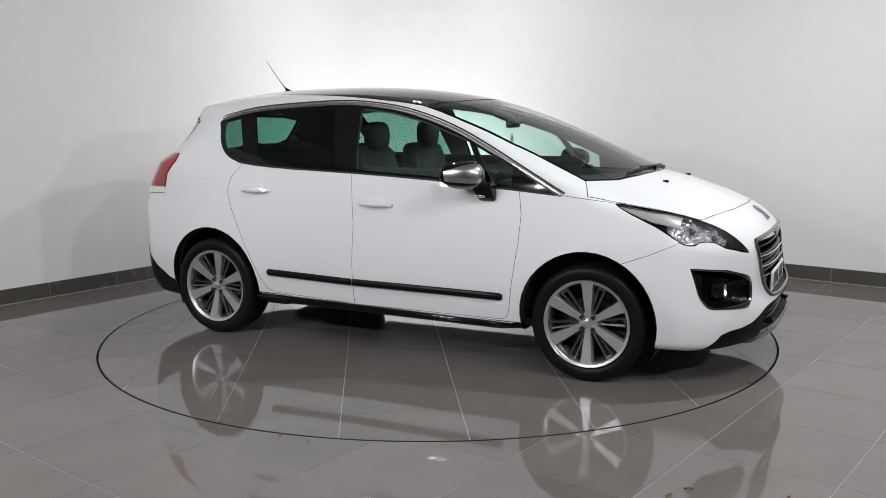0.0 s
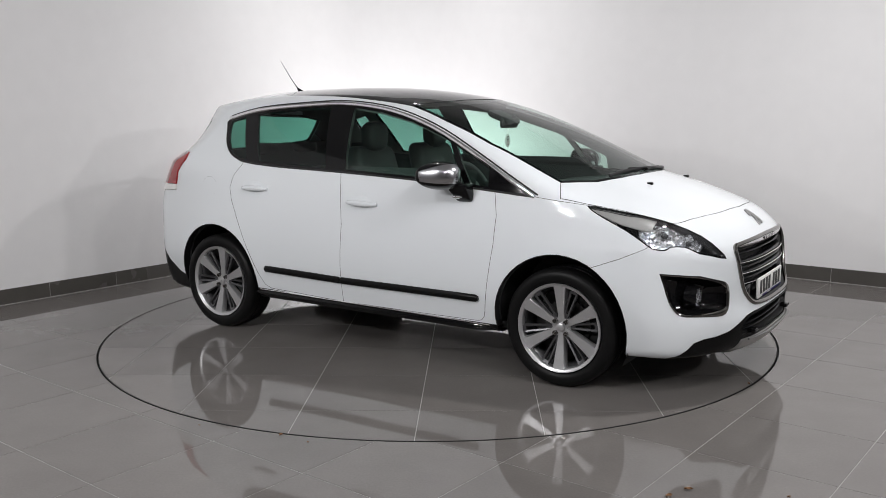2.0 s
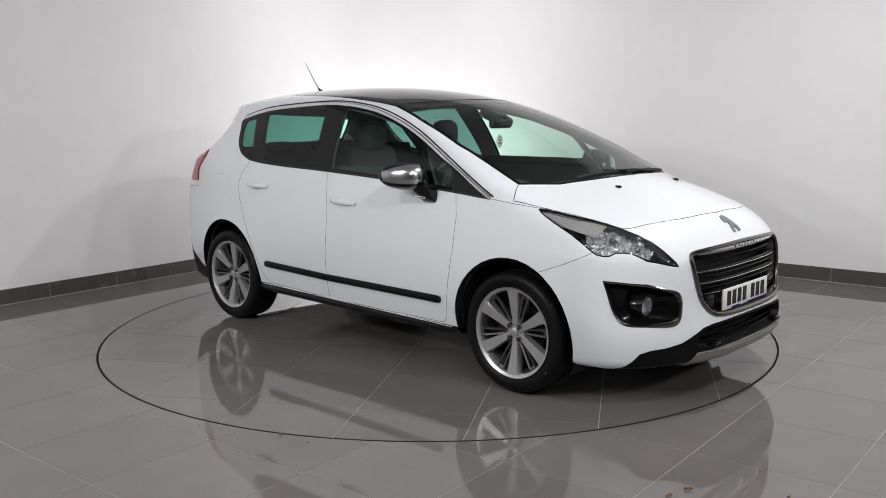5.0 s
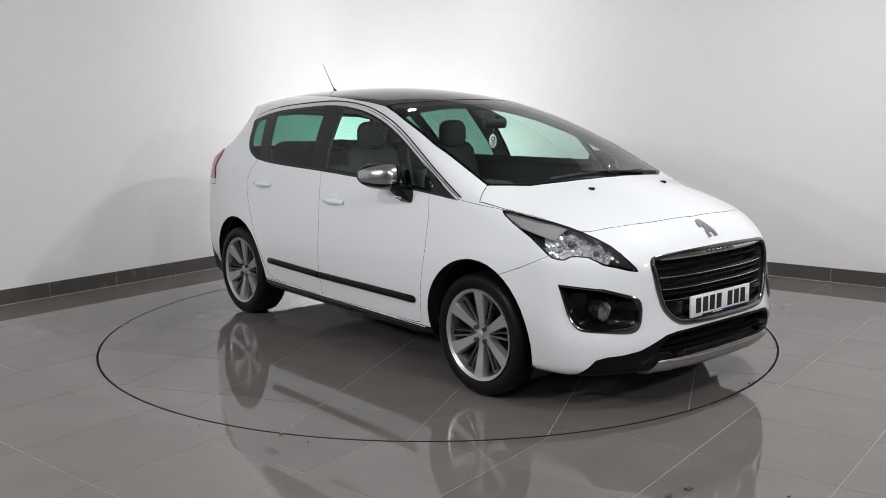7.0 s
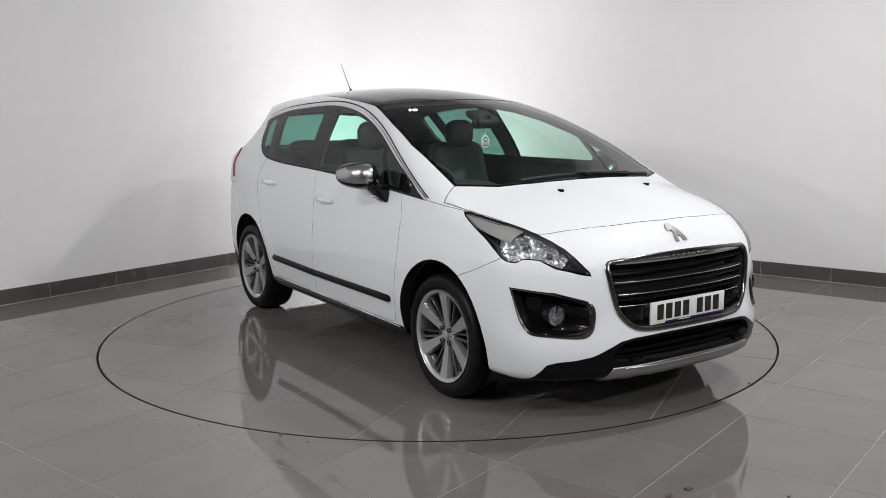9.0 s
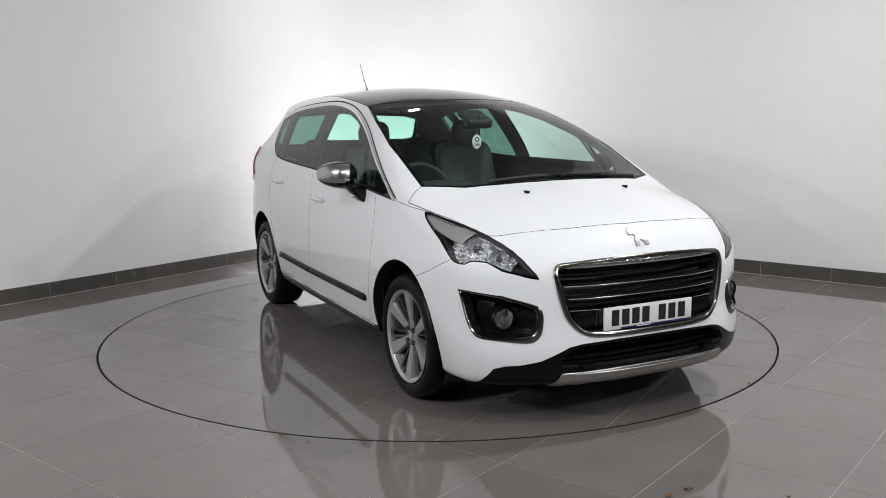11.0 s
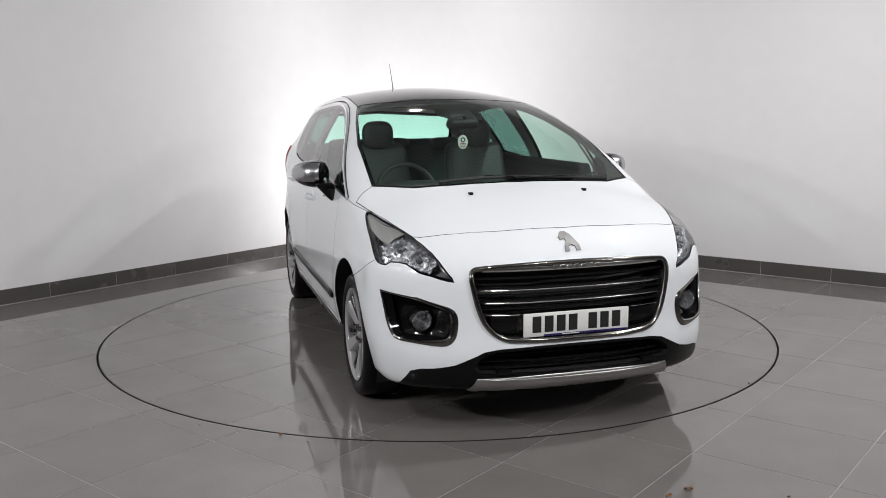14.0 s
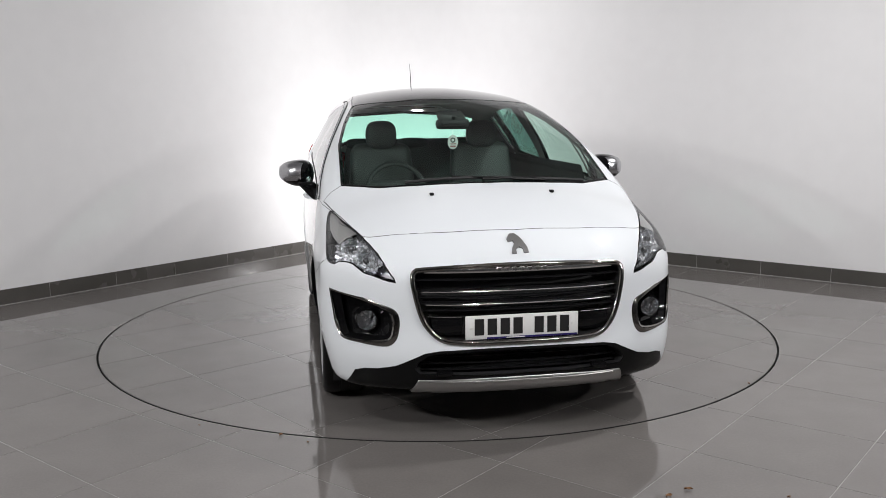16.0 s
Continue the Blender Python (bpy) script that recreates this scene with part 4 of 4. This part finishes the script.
def build_lamps():
    for s in (-1, 1):
        lamp = new("headlight")
        lamp.parent = car
        lens = take(hull_bm, hull_layer, (6,))
        tub = take(hull_bm, hull_layer, (6,))
        fin = take(hull_bm, hull_layer, (6,))
        bmesh.ops.bisect_plane(fin, geom=fin.verts[:] + fin.edges[:] + fin.faces[:], dist=1e-5, plane_co=(1.79, -.76, .88), plane_no=(1, 0, .1), clear_outer=True)
        bmesh.ops.bisect_plane(fin, geom=fin.verts[:] + fin.edges[:] + fin.faces[:], dist=1e-5, plane_co=(1.66, -.76, .905), plane_no=(-.2, 0, -1), clear_outer=True)
        if s > 0:
            lens, tub, fin = mirrored(lens, False), mirrored(tub, False), mirrored(fin, False)
        sheet("lens", lens, M_LENS, lamp, "clear headlight lens", rim=.0045, drop=.008, rim_mat=M_GLOSSBLACK)
        sheet("housing", tub, M_LAMPTUB, lamp, "dark headlight housing", push=-.085, rim=.004, drop=-.078, rim_mat=M_LAMPTUB)
        sheet("fin", fin, M_LAMPFIN, lamp, "grey satin lamp panel", push=-.014, rim=.003, drop=.008, rim_mat=M_LAMPFIN)
        aim = (.93, s * .36, .02)
        # chrome surface broken into many small facets
        chrome = take(hull_bm, hull_layer, (6,))
        for co, no in (((1.735, 0, .85), (-1, 0, -.25)), ((2.02, 0, .76), (1, 0, .1))):
            bmesh.ops.bisect_plane(chrome, geom=chrome.verts[:] + chrome.edges[:] + chrome.faces[:], dist=1e-5, plane_co=co, plane_no=no, clear_outer=True)
        bmesh.ops.subdivide_edges(chrome, edges=chrome.edges[:], cuts=1, use_grid_fill=True)
        bmesh.ops.triangulate(chrome, faces=chrome.faces[:])
        chrome_verts = chrome.verts[:]
        for v, n in zip(chrome_verts, skin_normals([v.co for v in chrome_verts])):
            v.co -= n * random.uniform(.036, .060)
        if s > 0:
            chrome = mirrored(chrome, False)
        part("reflector_panel", chrome, M_FACET, lamp, "faceted chrome reflector panel", smooth=False)
        bowl("reflector", (1.85, s * .745, .845), aim, .047, .04, M_FACET, lamp, "chrome headlight reflector", 16, .026)
        ball("bulb", (1.832, s * .737, .846), (.017, .017, .017), M_LAMPTUB, lamp, "dark bulb shield")
        bowl("reflector", (1.955, s * .685, .808), aim, .043, .036, M_FACET, lamp, "chrome headlight reflector", 16, .026)
        ball("bulb", (1.937, s * .677, .807), (.015, .015, .015), M_LAMPTUB, lamp, "dark bulb shield")
        # fog lamp in its recess
        fog = new("fog_lamp")
        fog.parent = car
        outline = [(-y * s, z) for y, z in FOG_CUT]
        loop = [skin_front(y, z) for y, z in outline]
        loop = [p + skin_normal(p) * .001 for p in loop]
        mid = sum(loop, Vector()) / len(loop)
        bm = bmesh.new()
        a = [bm.verts.new(p - skin_normal(p) * .003) for p in loop]
        b = [bm.verts.new(p.lerp(mid, .14) - skin_normal(p) * .03) for p in loop]
        c = [bm.verts.new(p.lerp(mid, .30) - Vector((.075, 0, 0))) for p in loop]
        top = bm.verts.new(mid - Vector((.085, 0, 0)))
        for i in range(len(a)):
            bm.faces.new((a[i - 1], a[i], b[i], b[i - 1]))
            bm.faces.new((b[i - 1], b[i], c[i], c[i - 1]))
            bm.faces.new((c[i - 1], c[i], top))
        part("recess", bm, M_GLOSSBLACK, fog, "gloss black recess")
        bm = bmesh.new()
        inner = [max(0.0, min(1.0, (.72 - abs(p.y)) / .12)) * max(.0, min(1.0, (.63 - p.z) / .05)) for p in loop]
        tube(bm, [p.lerp(mid, .03 + .05 * w) for p, w in zip(loop, inner)], [.0075 + .011 * w for w in inner], 8, True, flat=.6, up=(1, 0, 0))
        part("surround", bm, M_DARKCHROME, fog, "dark chrome surround")
        spot = Vector((1.992, s * .688, .542))
        bowl("reflector", spot - Vector((.0, 0, 0)), (1, s * .1, 0), .045, .04, M_CHROME, fog, "chrome fog reflector", 16)
        ball("glass", spot, (.022, .046, .046), M_LENS, fog, "clear fog lamp glass")
        bm = bmesh.new()
        revolve(bm, [(.046, .008), (.051, .012), (.055, .0), (.055, -.05)], 28, "x")
        bmesh.ops.translate(bm, verts=bm.verts[:], vec=spot)
        part("bezel", bm, M_GLOSSBLACK, fog, "gloss black bezel")
        ball("bulb", spot - Vector((.012, 0, 0)), (.012, .012, .012), M_CLEAR, fog, "small bulb")


# ---- side and roof trim ----
def side_path(points, out, s):
    res = []
    for x, z in points:
        p = skin_side(x, z, s)
        res.append(p + skin_normal(p) * out)
    return res


def along(a, b, n):
    return [(a[0] + (b[0] - a[0]) * k / n, a[1] + (b[1] - a[1]) * k / n) for k in range(n + 1)]


def build_trim():
    for s in (-1, 1):
        for a, b in (((-.832, .463), (-.192, .447)), ((-.178, .447), (.822, .442))):
            bm = bmesh.new()
            path = side_path(along(a, b, 14), .006, s)
            ends = [.0215] * 15
            if a[0] < -.5:
                path[1] = path[0].lerp(path[1], .25)
                ends[0] = .013
            else:
                path[-2] = path[-1].lerp(path[-2], .25)
                ends[-1] = .013
            tube(bm, path, ends, 10, flat=.62, up=(0, 1, 0))
            part("door_moulding", bm, M_BLACK, car, "black rubbing strip")
        bm = bmesh.new()
        tube(bm, side_path(smooth_outline([(1.15, 1.026), *DLO[:10:-1]], 3, False), .003, s), .0135, 8, flat=.45, up=(0, 1, 0))
        part("window_trim", bm, M_CHROME, car, "chrome strip over the side windows")
        bm = bmesh.new()
        tube(bm, side_path(smooth_outline([(1.17, 1.036)] + [(x + .004, z + .019) for x, z in DLO[:10:-1]], 3, False), .001, s), .0055, 6, flat=.5, up=(0, 1, 0))
        part("trim_seal", bm, M_SEALSHADE, car, "black line above the chrome strip")
        bm = bmesh.new()
        tube(bm, side_path(smooth_outline(DLO[:8], 2, False), .001, s), .006, 6, flat=.6, up=(0, 1, 0))
        part("window_seal", bm, M_SEALSHADE, car, "black rubber window seal")
        bm = bmesh.new()
        tube(bm, side_path(along((-.90, .314), (.88, .290), 14), .002, s), .0035, 6)
        part("sill_strip", bm, M_CHROME, car, "thin chrome sill strip")
        bm = bmesh.new()
        tube(bm, side_path(along((-.95, .282), (.92, .258), 14), -.012, s), [.012] + [.03] * 13 + [.012], 12, flat=.95)
        part("sill_step", bm, M_GLOSSBLACK, car, "gloss black rounded sill moulding")
        for x0, x1, z0, z1 in ((-1.035, -.805, .988, .988), (-.128, .104, .936, .930)):
            handle = new("door_handle")
            handle.parent = car
            bm = bmesh.new()
            pts, rad = [], []
            for k in range(13):
                t = k / 12
                p = skin_side(x0 + (x1 - x0) * t, z0 + (z1 - z0) * t, s)
                pts.append(p + skin_normal(p) * (.006 + .026 * math.sin(math.pi * min(max(t * 1.25 - .05, 0), 1)) ** .5))
                rad.append(.0095 + .006 * math.sin(math.pi * t))
            tube(bm, pts, rad, 8, flat=1.15)
            part("grip", bm, M_PAINT, handle)
            bm = bmesh.new()
            c = ((x0 + x1) / 2, (z0 + z1) / 2 + .016)
            ring = [bm.verts.new(q) for q in side_path([(c[0] + .068 * math.cos(k * math.pi / 14), c[1] + .034 * math.sin(k * math.pi / 14)) for k in range(28)], .0015, s)]
            ring2 = [bm.verts.new(q) for q in side_path([(c[0] + .058 * math.cos(k * math.pi / 14), c[1] + .026 * math.sin(k * math.pi / 14)) for k in range(28)], .006, s)]
            midp = bm.verts.new(side_path([c], .002, s)[0])
            for k in range(28):
                bm.faces.new((ring[k - 1], ring[k], ring2[k], ring2[k - 1]))
                bm.faces.new((ring2[k - 1], ring2[k], midp))
            part("recess", bm, M_PAINT, handle)
        # mirror
        mirror = new("wing_mirror")
        mirror.parent = car
        cx, cy, cz = .63, s * .965, 1.128

        def mirror_body(grow):
            bm = bmesh.new()
            bmesh.ops.create_uvsphere(bm, u_segments=44, v_segments=28, radius=1)
            for v in bm.verts:
                q = [math.copysign(abs(c) ** .78, c) for c in v.co]
                out = -q[1] if s < 0 else q[1]
                deep = (.075 if q[0] < 0 else .14) + grow
                v.co = Vector((cx - .035 + q[0] * deep - max(0, out) ** 2 * .05, cy + s * out * (.102 + grow), cz + q[2] * (.078 - .014 * out + grow) + .004 * out))
            return bm

        part("shell", mirror_body(0), M_GLOSSBLACK, mirror, "black mirror shell")
        bm = mirror_body(.003)
        for co, no in (((cx, cy, cz - .026), (-.10, -s * .1, -1)), ((cx, cy, cz + .046), (-.35, -s * .12, 1)), ((cx - .085, cy, cz), (-1, 0, -.1)), ((cx, s * .895, cz), (.45, -s, 0))):
            bmesh.ops.bisect_plane(bm, geom=bm.verts[:] + bm.edges[:] + bm.faces[:], dist=1e-5, plane_co=co, plane_no=no, clear_outer=True)
        part("cap", bm, M_MIRRORCAP, mirror, "brushed chrome mirror cap")
        bm = bmesh.new()
        box(bm, (.64, -.048, -.055), (.775, .048, .05), .018, 3)
        for v in bm.verts:
            t = (v.co.z + .05) / .095
            v.co.x = .70 + (v.co.x - .70) * (.72 + .28 * t) + .015 * (1 - t)
            v.co.y = s * (.862 + .052 * t + v.co.y * (.45 + .70 * t))
            v.co.z += 1.035
        part("stalk", bm, M_GLOSSBLACK, mirror, "black mirror foot")
        bm = bmesh.new()
        tube(bm, [(cx + .062, s * .915, cz - .012), (cx + .072, s * .897, cz - .04), (cx + .075, s * .888, cz - .066), (cx + .07, s * .885, cz - .085)], [.03, .022, .012, .004], 12, flat=.8)
        part("cap_tail", bm, M_MIRRORCAP, mirror, "brushed chrome tail of the cap")
        ball("puddle_lamp", (.69, s * .905, 1.012), (.034, .012, .013), M_CLEAR, mirror, "clear lamp under the mirror")
    # filler flap outline: a black line in place of the shade in its gap
    bm = bmesh.new()
    tube(bm, side_path([(-1.362 + .072 * math.cos(k * math.pi / 18), .982 + .072 * math.sin(k * math.pi / 18)) for k in range(36)], -.001, -1), 0.0011, 6, True, up=(0, 1, 0))
    part("filler_flap_gap", bm, M_SEALSHADE, car, "black line drawn for the shaded gap round the filler flap")
    # aerial
    bm = bmesh.new()
    foot = skin_top(-1.292, 0)
    tube(bm, [foot + Vector((.03, 0, 0)), foot + Vector((.0, 0, .018)), foot + Vector((-.02, .002, .035))], [.016, .012, .005], 8)
    part("aerial_foot", bm, M_BLACK, car, "black aerial foot")
    bm = bmesh.new()
    tube(bm, [foot + Vector((-.012, 0, .028)), Vector((-1.38, .008, 1.74)), Vector((-1.484, .016, 1.868))], [.0038, .0028, .0018], 6)
    part("aerial", bm, M_BLACK, car, "thin black roof aerial")
    # washer jets
    for s in (-1, 1):
        bm = bmesh.new()
        p = skin_top(1.594, s * .311)
        box(bm, (p.x - .018, p.y - .010, p.z - .004), (p.x + .014, p.y + .010, p.z + .011), .004)
        part("washer_jet", bm, M_BLACK, car, "small black washer jet")
    # wipers
    for a, b, knee in (((1.435, .32), (1.395, -.42), (1.455, .02)), ((1.46, -.02), (1.355, .56), (1.43, .26))):
        wiper = new("wiper")
        wiper.parent = car
        bm = bmesh.new()
        lift = [.008, .014, .010]
        tube(bm, [skin_top(*p) + Vector((.0, 0, h)) for p, h in zip((a, knee, ((a[0] + 2 * b[0]) / 3, (a[1] + 2 * b[1]) / 3)), lift)], [.009, .006, .005], 8)
        part("arm", bm, M_BLACK, wiper, "black wiper arm")
        bm = bmesh.new()
        tube(bm, [skin_top(a[0] * (1 - t) + b[0] * t + .02 * math.sin(math.pi * t), a[1] * (1 - t) + b[1] * t) + Vector((0, 0, .007)) for t in (.25, .4, .55, .7, .85, 1.0)], .006, 6, flat=1.6)
        part("blade", bm, M_SEALSHADE, wiper, "black rubber blade")
    # cowl under the windscreen
    bm = bmesh.new()
    pts = [(1.494, 0), (1.48, .18), (1.444, .355), (1.381, .548), (1.27, .72)]
    full = [(x, -y) for x, y in pts[:0:-1]] + pts
    tube(bm, [skin_top(x - .03, y) + Vector((0, 0, -.010)) for x, y in full], .022, 8, flat=.35)
    part("cowl", bm, M_BLACK, car, "black cowl strip under the windscreen")


# ---- cabin ----
def lining(name, keep, push, mat, label):
    bm = hull_bm.copy()
    lay = bm.faces.layers.int["region"]
    bmesh.ops.delete(bm, geom=[f for f in bm.faces if not keep(f[lay], f.calc_center_median())], context="FACES")
    sheet(name, mirrored(bm, True), mat, car, label, rim=0, push=push)


def seat(x, y, wide, parent_name="front_seat"):
    s = new(parent_name)
    s.parent = car
    bm = bmesh.new()
    box(bm, (x - .28, y - wide / 2, .42), (x + .25, y + wide / 2, .60), .06, 3)
    part("cushion", bm, M_SEAT, s, "dark leather cushion")
    bm = bmesh.new()
    made = box(bm, (x - .32, y - wide / 2, .55), (x - .18, y + wide / 2, 1.26), .055, 3)
    for v in bm.verts:
        t = max(0, (v.co.z - .55) / .71)
        v.co.x -= t * .17
        v.co.y = y + (v.co.y - y) * (1 - .25 * t ** 4)
    part("backrest", bm, M_SEAT, s, "dark leather backrest")
    return s


def headrest(parent, x, y, z, wide, tall):
    ball("headrest", (x, y, z + tall / 2), (.06, wide / 2, tall / 2), M_SEAT, parent, "dark leather headrest", .68, 24)
    for s in (-.05, .05):
        bm = bmesh.new()
        tube(bm, [(x, y + s, z - .09), (x, y + s, z + .03)], .006, 6)
        part("headrest_post", bm, M_CHROME, parent, "steel post")


def build_cabin():
    lining("door_lining", lambda r, c: c.z < (1.08 if c.x > .75 else 1.165 if c.x > -1.05 else 1.26) and -1.85 < c.x < 1.25 and c.y < -.3 and r not in (1, 25, 27, 28, 15), -.065, M_CABIN, "dark door and side lining")
    lining("pillar_lining", lambda r, c: r in (0, 2) and c.z > 1.08 and c.x < 1.25 and c.x > -1.75, -.022, M_CABINLIGHT, "pale pillar lining")
    lining("roof_lining", lambda r, c: r == 5, -.03, M_CABINLIGHT, "grey roof blind")
    bm = bmesh.new()
    box(bm, (-1.9, -.78, .26), (1.1, .78, .30))
    part("cabin_floor", bm, M_CABIN, car, "dark carpet")
    bm = bmesh.new()
    made = box(bm, (.62, -.74, .66), (1.36, .74, 1.05), .06, 3)
    for v in bm.verts:
        if v.co.z > .9:
            v.co.z += .035 * (1 - (v.co.y / .74) ** 2) - max(0, .8 - v.co.x) * .35
    for v in bm.verts:
        v.co.x -= max(0, v.co.x - 1.0) * .55 * (abs(v.co.y) / .74) ** 2
    part("dashboard", bm, M_CABIN, car, "dark grey dashboard")
    bm = bmesh.new()
    box(bm, (.62, -.56, .99), (.95, -.20, 1.075), .05, 3)
    part("binnacle", bm, M_CABIN, car, "instrument hood")
    for y in (-.36, .36):
        s = seat(.06, y, .52)
        headrest(s, -.305, y, 1.225, .218, .195)
    bench = seat(-.92, 0, 1.30, "rear_bench")
    for y in (-.42, 0, .42):
        headrest(bench, -1.27, y, 1.185, .25, .085)
    wheel = new("steering_wheel")
    wheel.parent = car
    tilt = Matrix.Translation((.46, -.35, .99)) @ pose(0, 0, 0, 0, 64, 0)
    bm = bmesh.new()
    tube(bm, [tilt @ Vector((.185 * math.cos(k * math.pi / 20), .185 * math.sin(k * math.pi / 20), 0)) for k in range(40)], .016, 8, True, up=(.9, 0, .43))
    part("wheel_rim", bm, M_SEAT, wheel, "dark leather rim")
    bm = bmesh.new()
    box(bm, (-.06, -.075, -.03), (.06, .075, .02), .02)
    box(bm, (-.02, -.18, -.01), (.02, .18, .01), .006)
    bmesh.ops.transform(bm, matrix=tilt, verts=bm.verts[:])
    part("wheel_hub", bm, M_CABIN, wheel, "dark hub and spokes")
    rear = new("rear_view_mirror")
    rear.parent = car
    bm = bmesh.new()
    box(bm, (.50, -.106, 1.372), (.535, .106, 1.436), .025, 3)
    part("mirror_case", bm, M_SEALSHADE, rear, "black mirror case")
    bm = bmesh.new()
    tube(bm, [(.53, 0, 1.42), (.56, 0, 1.455)], .012, 8)
    part("mirror_arm", bm, M_SEALSHADE, rear, "black mirror arm")
    bm = bmesh.new()
    box(bm, (.40, -.085, 1.43), (.56, .085, 1.475), .02, 3)
    for v in bm.verts:
        v.co.z -= (v.co.x - .45) * .38
    part("sensor_cover", bm, M_SEALSHADE, car, "black sensor cover at the top of the windscreen")
    bm = bmesh.new()
    revolve(bm, [(.0001, .003), (.030, .003), (.033, 0), (.030, -.003), (.0001, -.003)], 28, "x")
    for v in bm.verts:
        v.co.z *= 1.35
    bmesh.ops.translate(bm, verts=bm.verts[:], vec=(.505, .003, 1.292))
    pend = part("pendant", bm, M_PLATE, car, "pale oval tag hanging from the mirror")
    bm = bmesh.new()
    revolve(bm, [(.009, .0036), (.016, .0036)], 24, "x")
    bmesh.ops.translate(bm, verts=bm.verts[:], vec=(.505, .003, 1.305))
    part("tag_ring", bm, M_INK, pend, "dark printed ring")
    for z in (1.282, 1.274, 1.266):
        bm = bmesh.new()
        box(bm, (.5086, -.015, z - .0018), (.509, .021, z + .0018))
        part("tag_bar", bm, M_RED, pend, "plain printed bar", smooth=False)
    bm = bmesh.new()
    tube(bm, [(.505, .003, 1.335), (.515, .003, 1.378)], .0012, 5)
    part("tag_cord", bm, M_PLATE, pend, "thin cord")


M_SLAT = material("slat_black", (0.006, 0.006, 0.0065), 0.3, grain=0.1, spec=0.3)
M_LAMPTUB = material("lamp_housing", (0.16, 0.16, 0.165), 0.22, metal=0.7, grain=0.05, grain_size=120)
M_FACET = material("faceted_reflector", (0.93, 0.94, 0.96), 0.2, metal=0.85, grain=0.05, grain_size=45)
M_LAMPFIN = material("lamp_fin", (0.35, 0.345, 0.33), 0.35, metal=0.1, grain=0.04, grain_size=150)
M_CLEAR = material("clear_bulb", (0.85, 0.86, 0.88), 0.08, metal=0.9, grain=0.03)
M_MIRRORCAP = material("brushed_mirror_cap", (0.55, 0.55, 0.57), 0.27, metal=1.0, grain=0.04, grain_size=150)
M_LEAF = material("dry_leaf", (0.16, 0.075, 0.03), 0.8, grain=0.3, grain_size=60, bump=0.5)

place_wheels()
build_front()
build_lamps()
build_trim()
build_cabin()
hull_bm.free()


def build_leaf(x, y, size, turn):
    """A curled scrap of dry leaf."""
    bm = bmesh.new()
    rows = []
    for k in range(7):
        t = k / 6
        half = size * .28 * math.sin(math.pi * (t * .9 + .06)) * (1 + .25 * math.sin(k * 2.3))
        bend = size * .22 * math.sin(t * 5)
        rows.append([bm.verts.new((size * (t - .5), s * half + bend * .3, .002 + size * .16 * abs(s) * (1 + .4 * math.sin(k * 1.7)) + size * .05 * t)) for s in (-1, -.4, .4, 1)])
    for a, b in zip(rows, rows[1:]):
        for i in range(3):
            bm.faces.new((a[i], a[i + 1], b[i + 1], b[i]))
    ex = bmesh.ops.extrude_face_region(bm, geom=bm.faces[:])["geom"]
    for v in ex:
        if isinstance(v, bmesh.types.BMVert):
            v.co.z += .0012
    ob = tagged(part("dry_leaf", bm, M_LEAF, None), "small curled brown dry leaf on the floor", "leaf", group="leaves on the floor")
    ob.matrix_world = pose(x, y, .0005, 0, 0, turn)


LEAVES = [(0.979, -2.798, 0.033, 0.0), (0.887, -2.857, 0.033, 35.0), (-0.738, -2.149, 0.025, 70.0), (1.688, -1.457, 0.02, 105.0), (-0.598, -2.245, 0.016, 140.0), (-1.154, -2.008, 0.011, 175.0), (1.346, -2.875, 0.019, 210.0)]
for leaf in LEAVES:
    build_leaf(*leaf)


def motions():
    rows = [(t, pose(0, 0, 0, 0, 0, table_angle(t))) for t in range(17)]
    walk(turntable, rows)
    walk(car, rows)


for child in car.children:
    child.location.x += CAR_SHIFT[0]
    child.location.y += CAR_SHIFT[1]
motions()
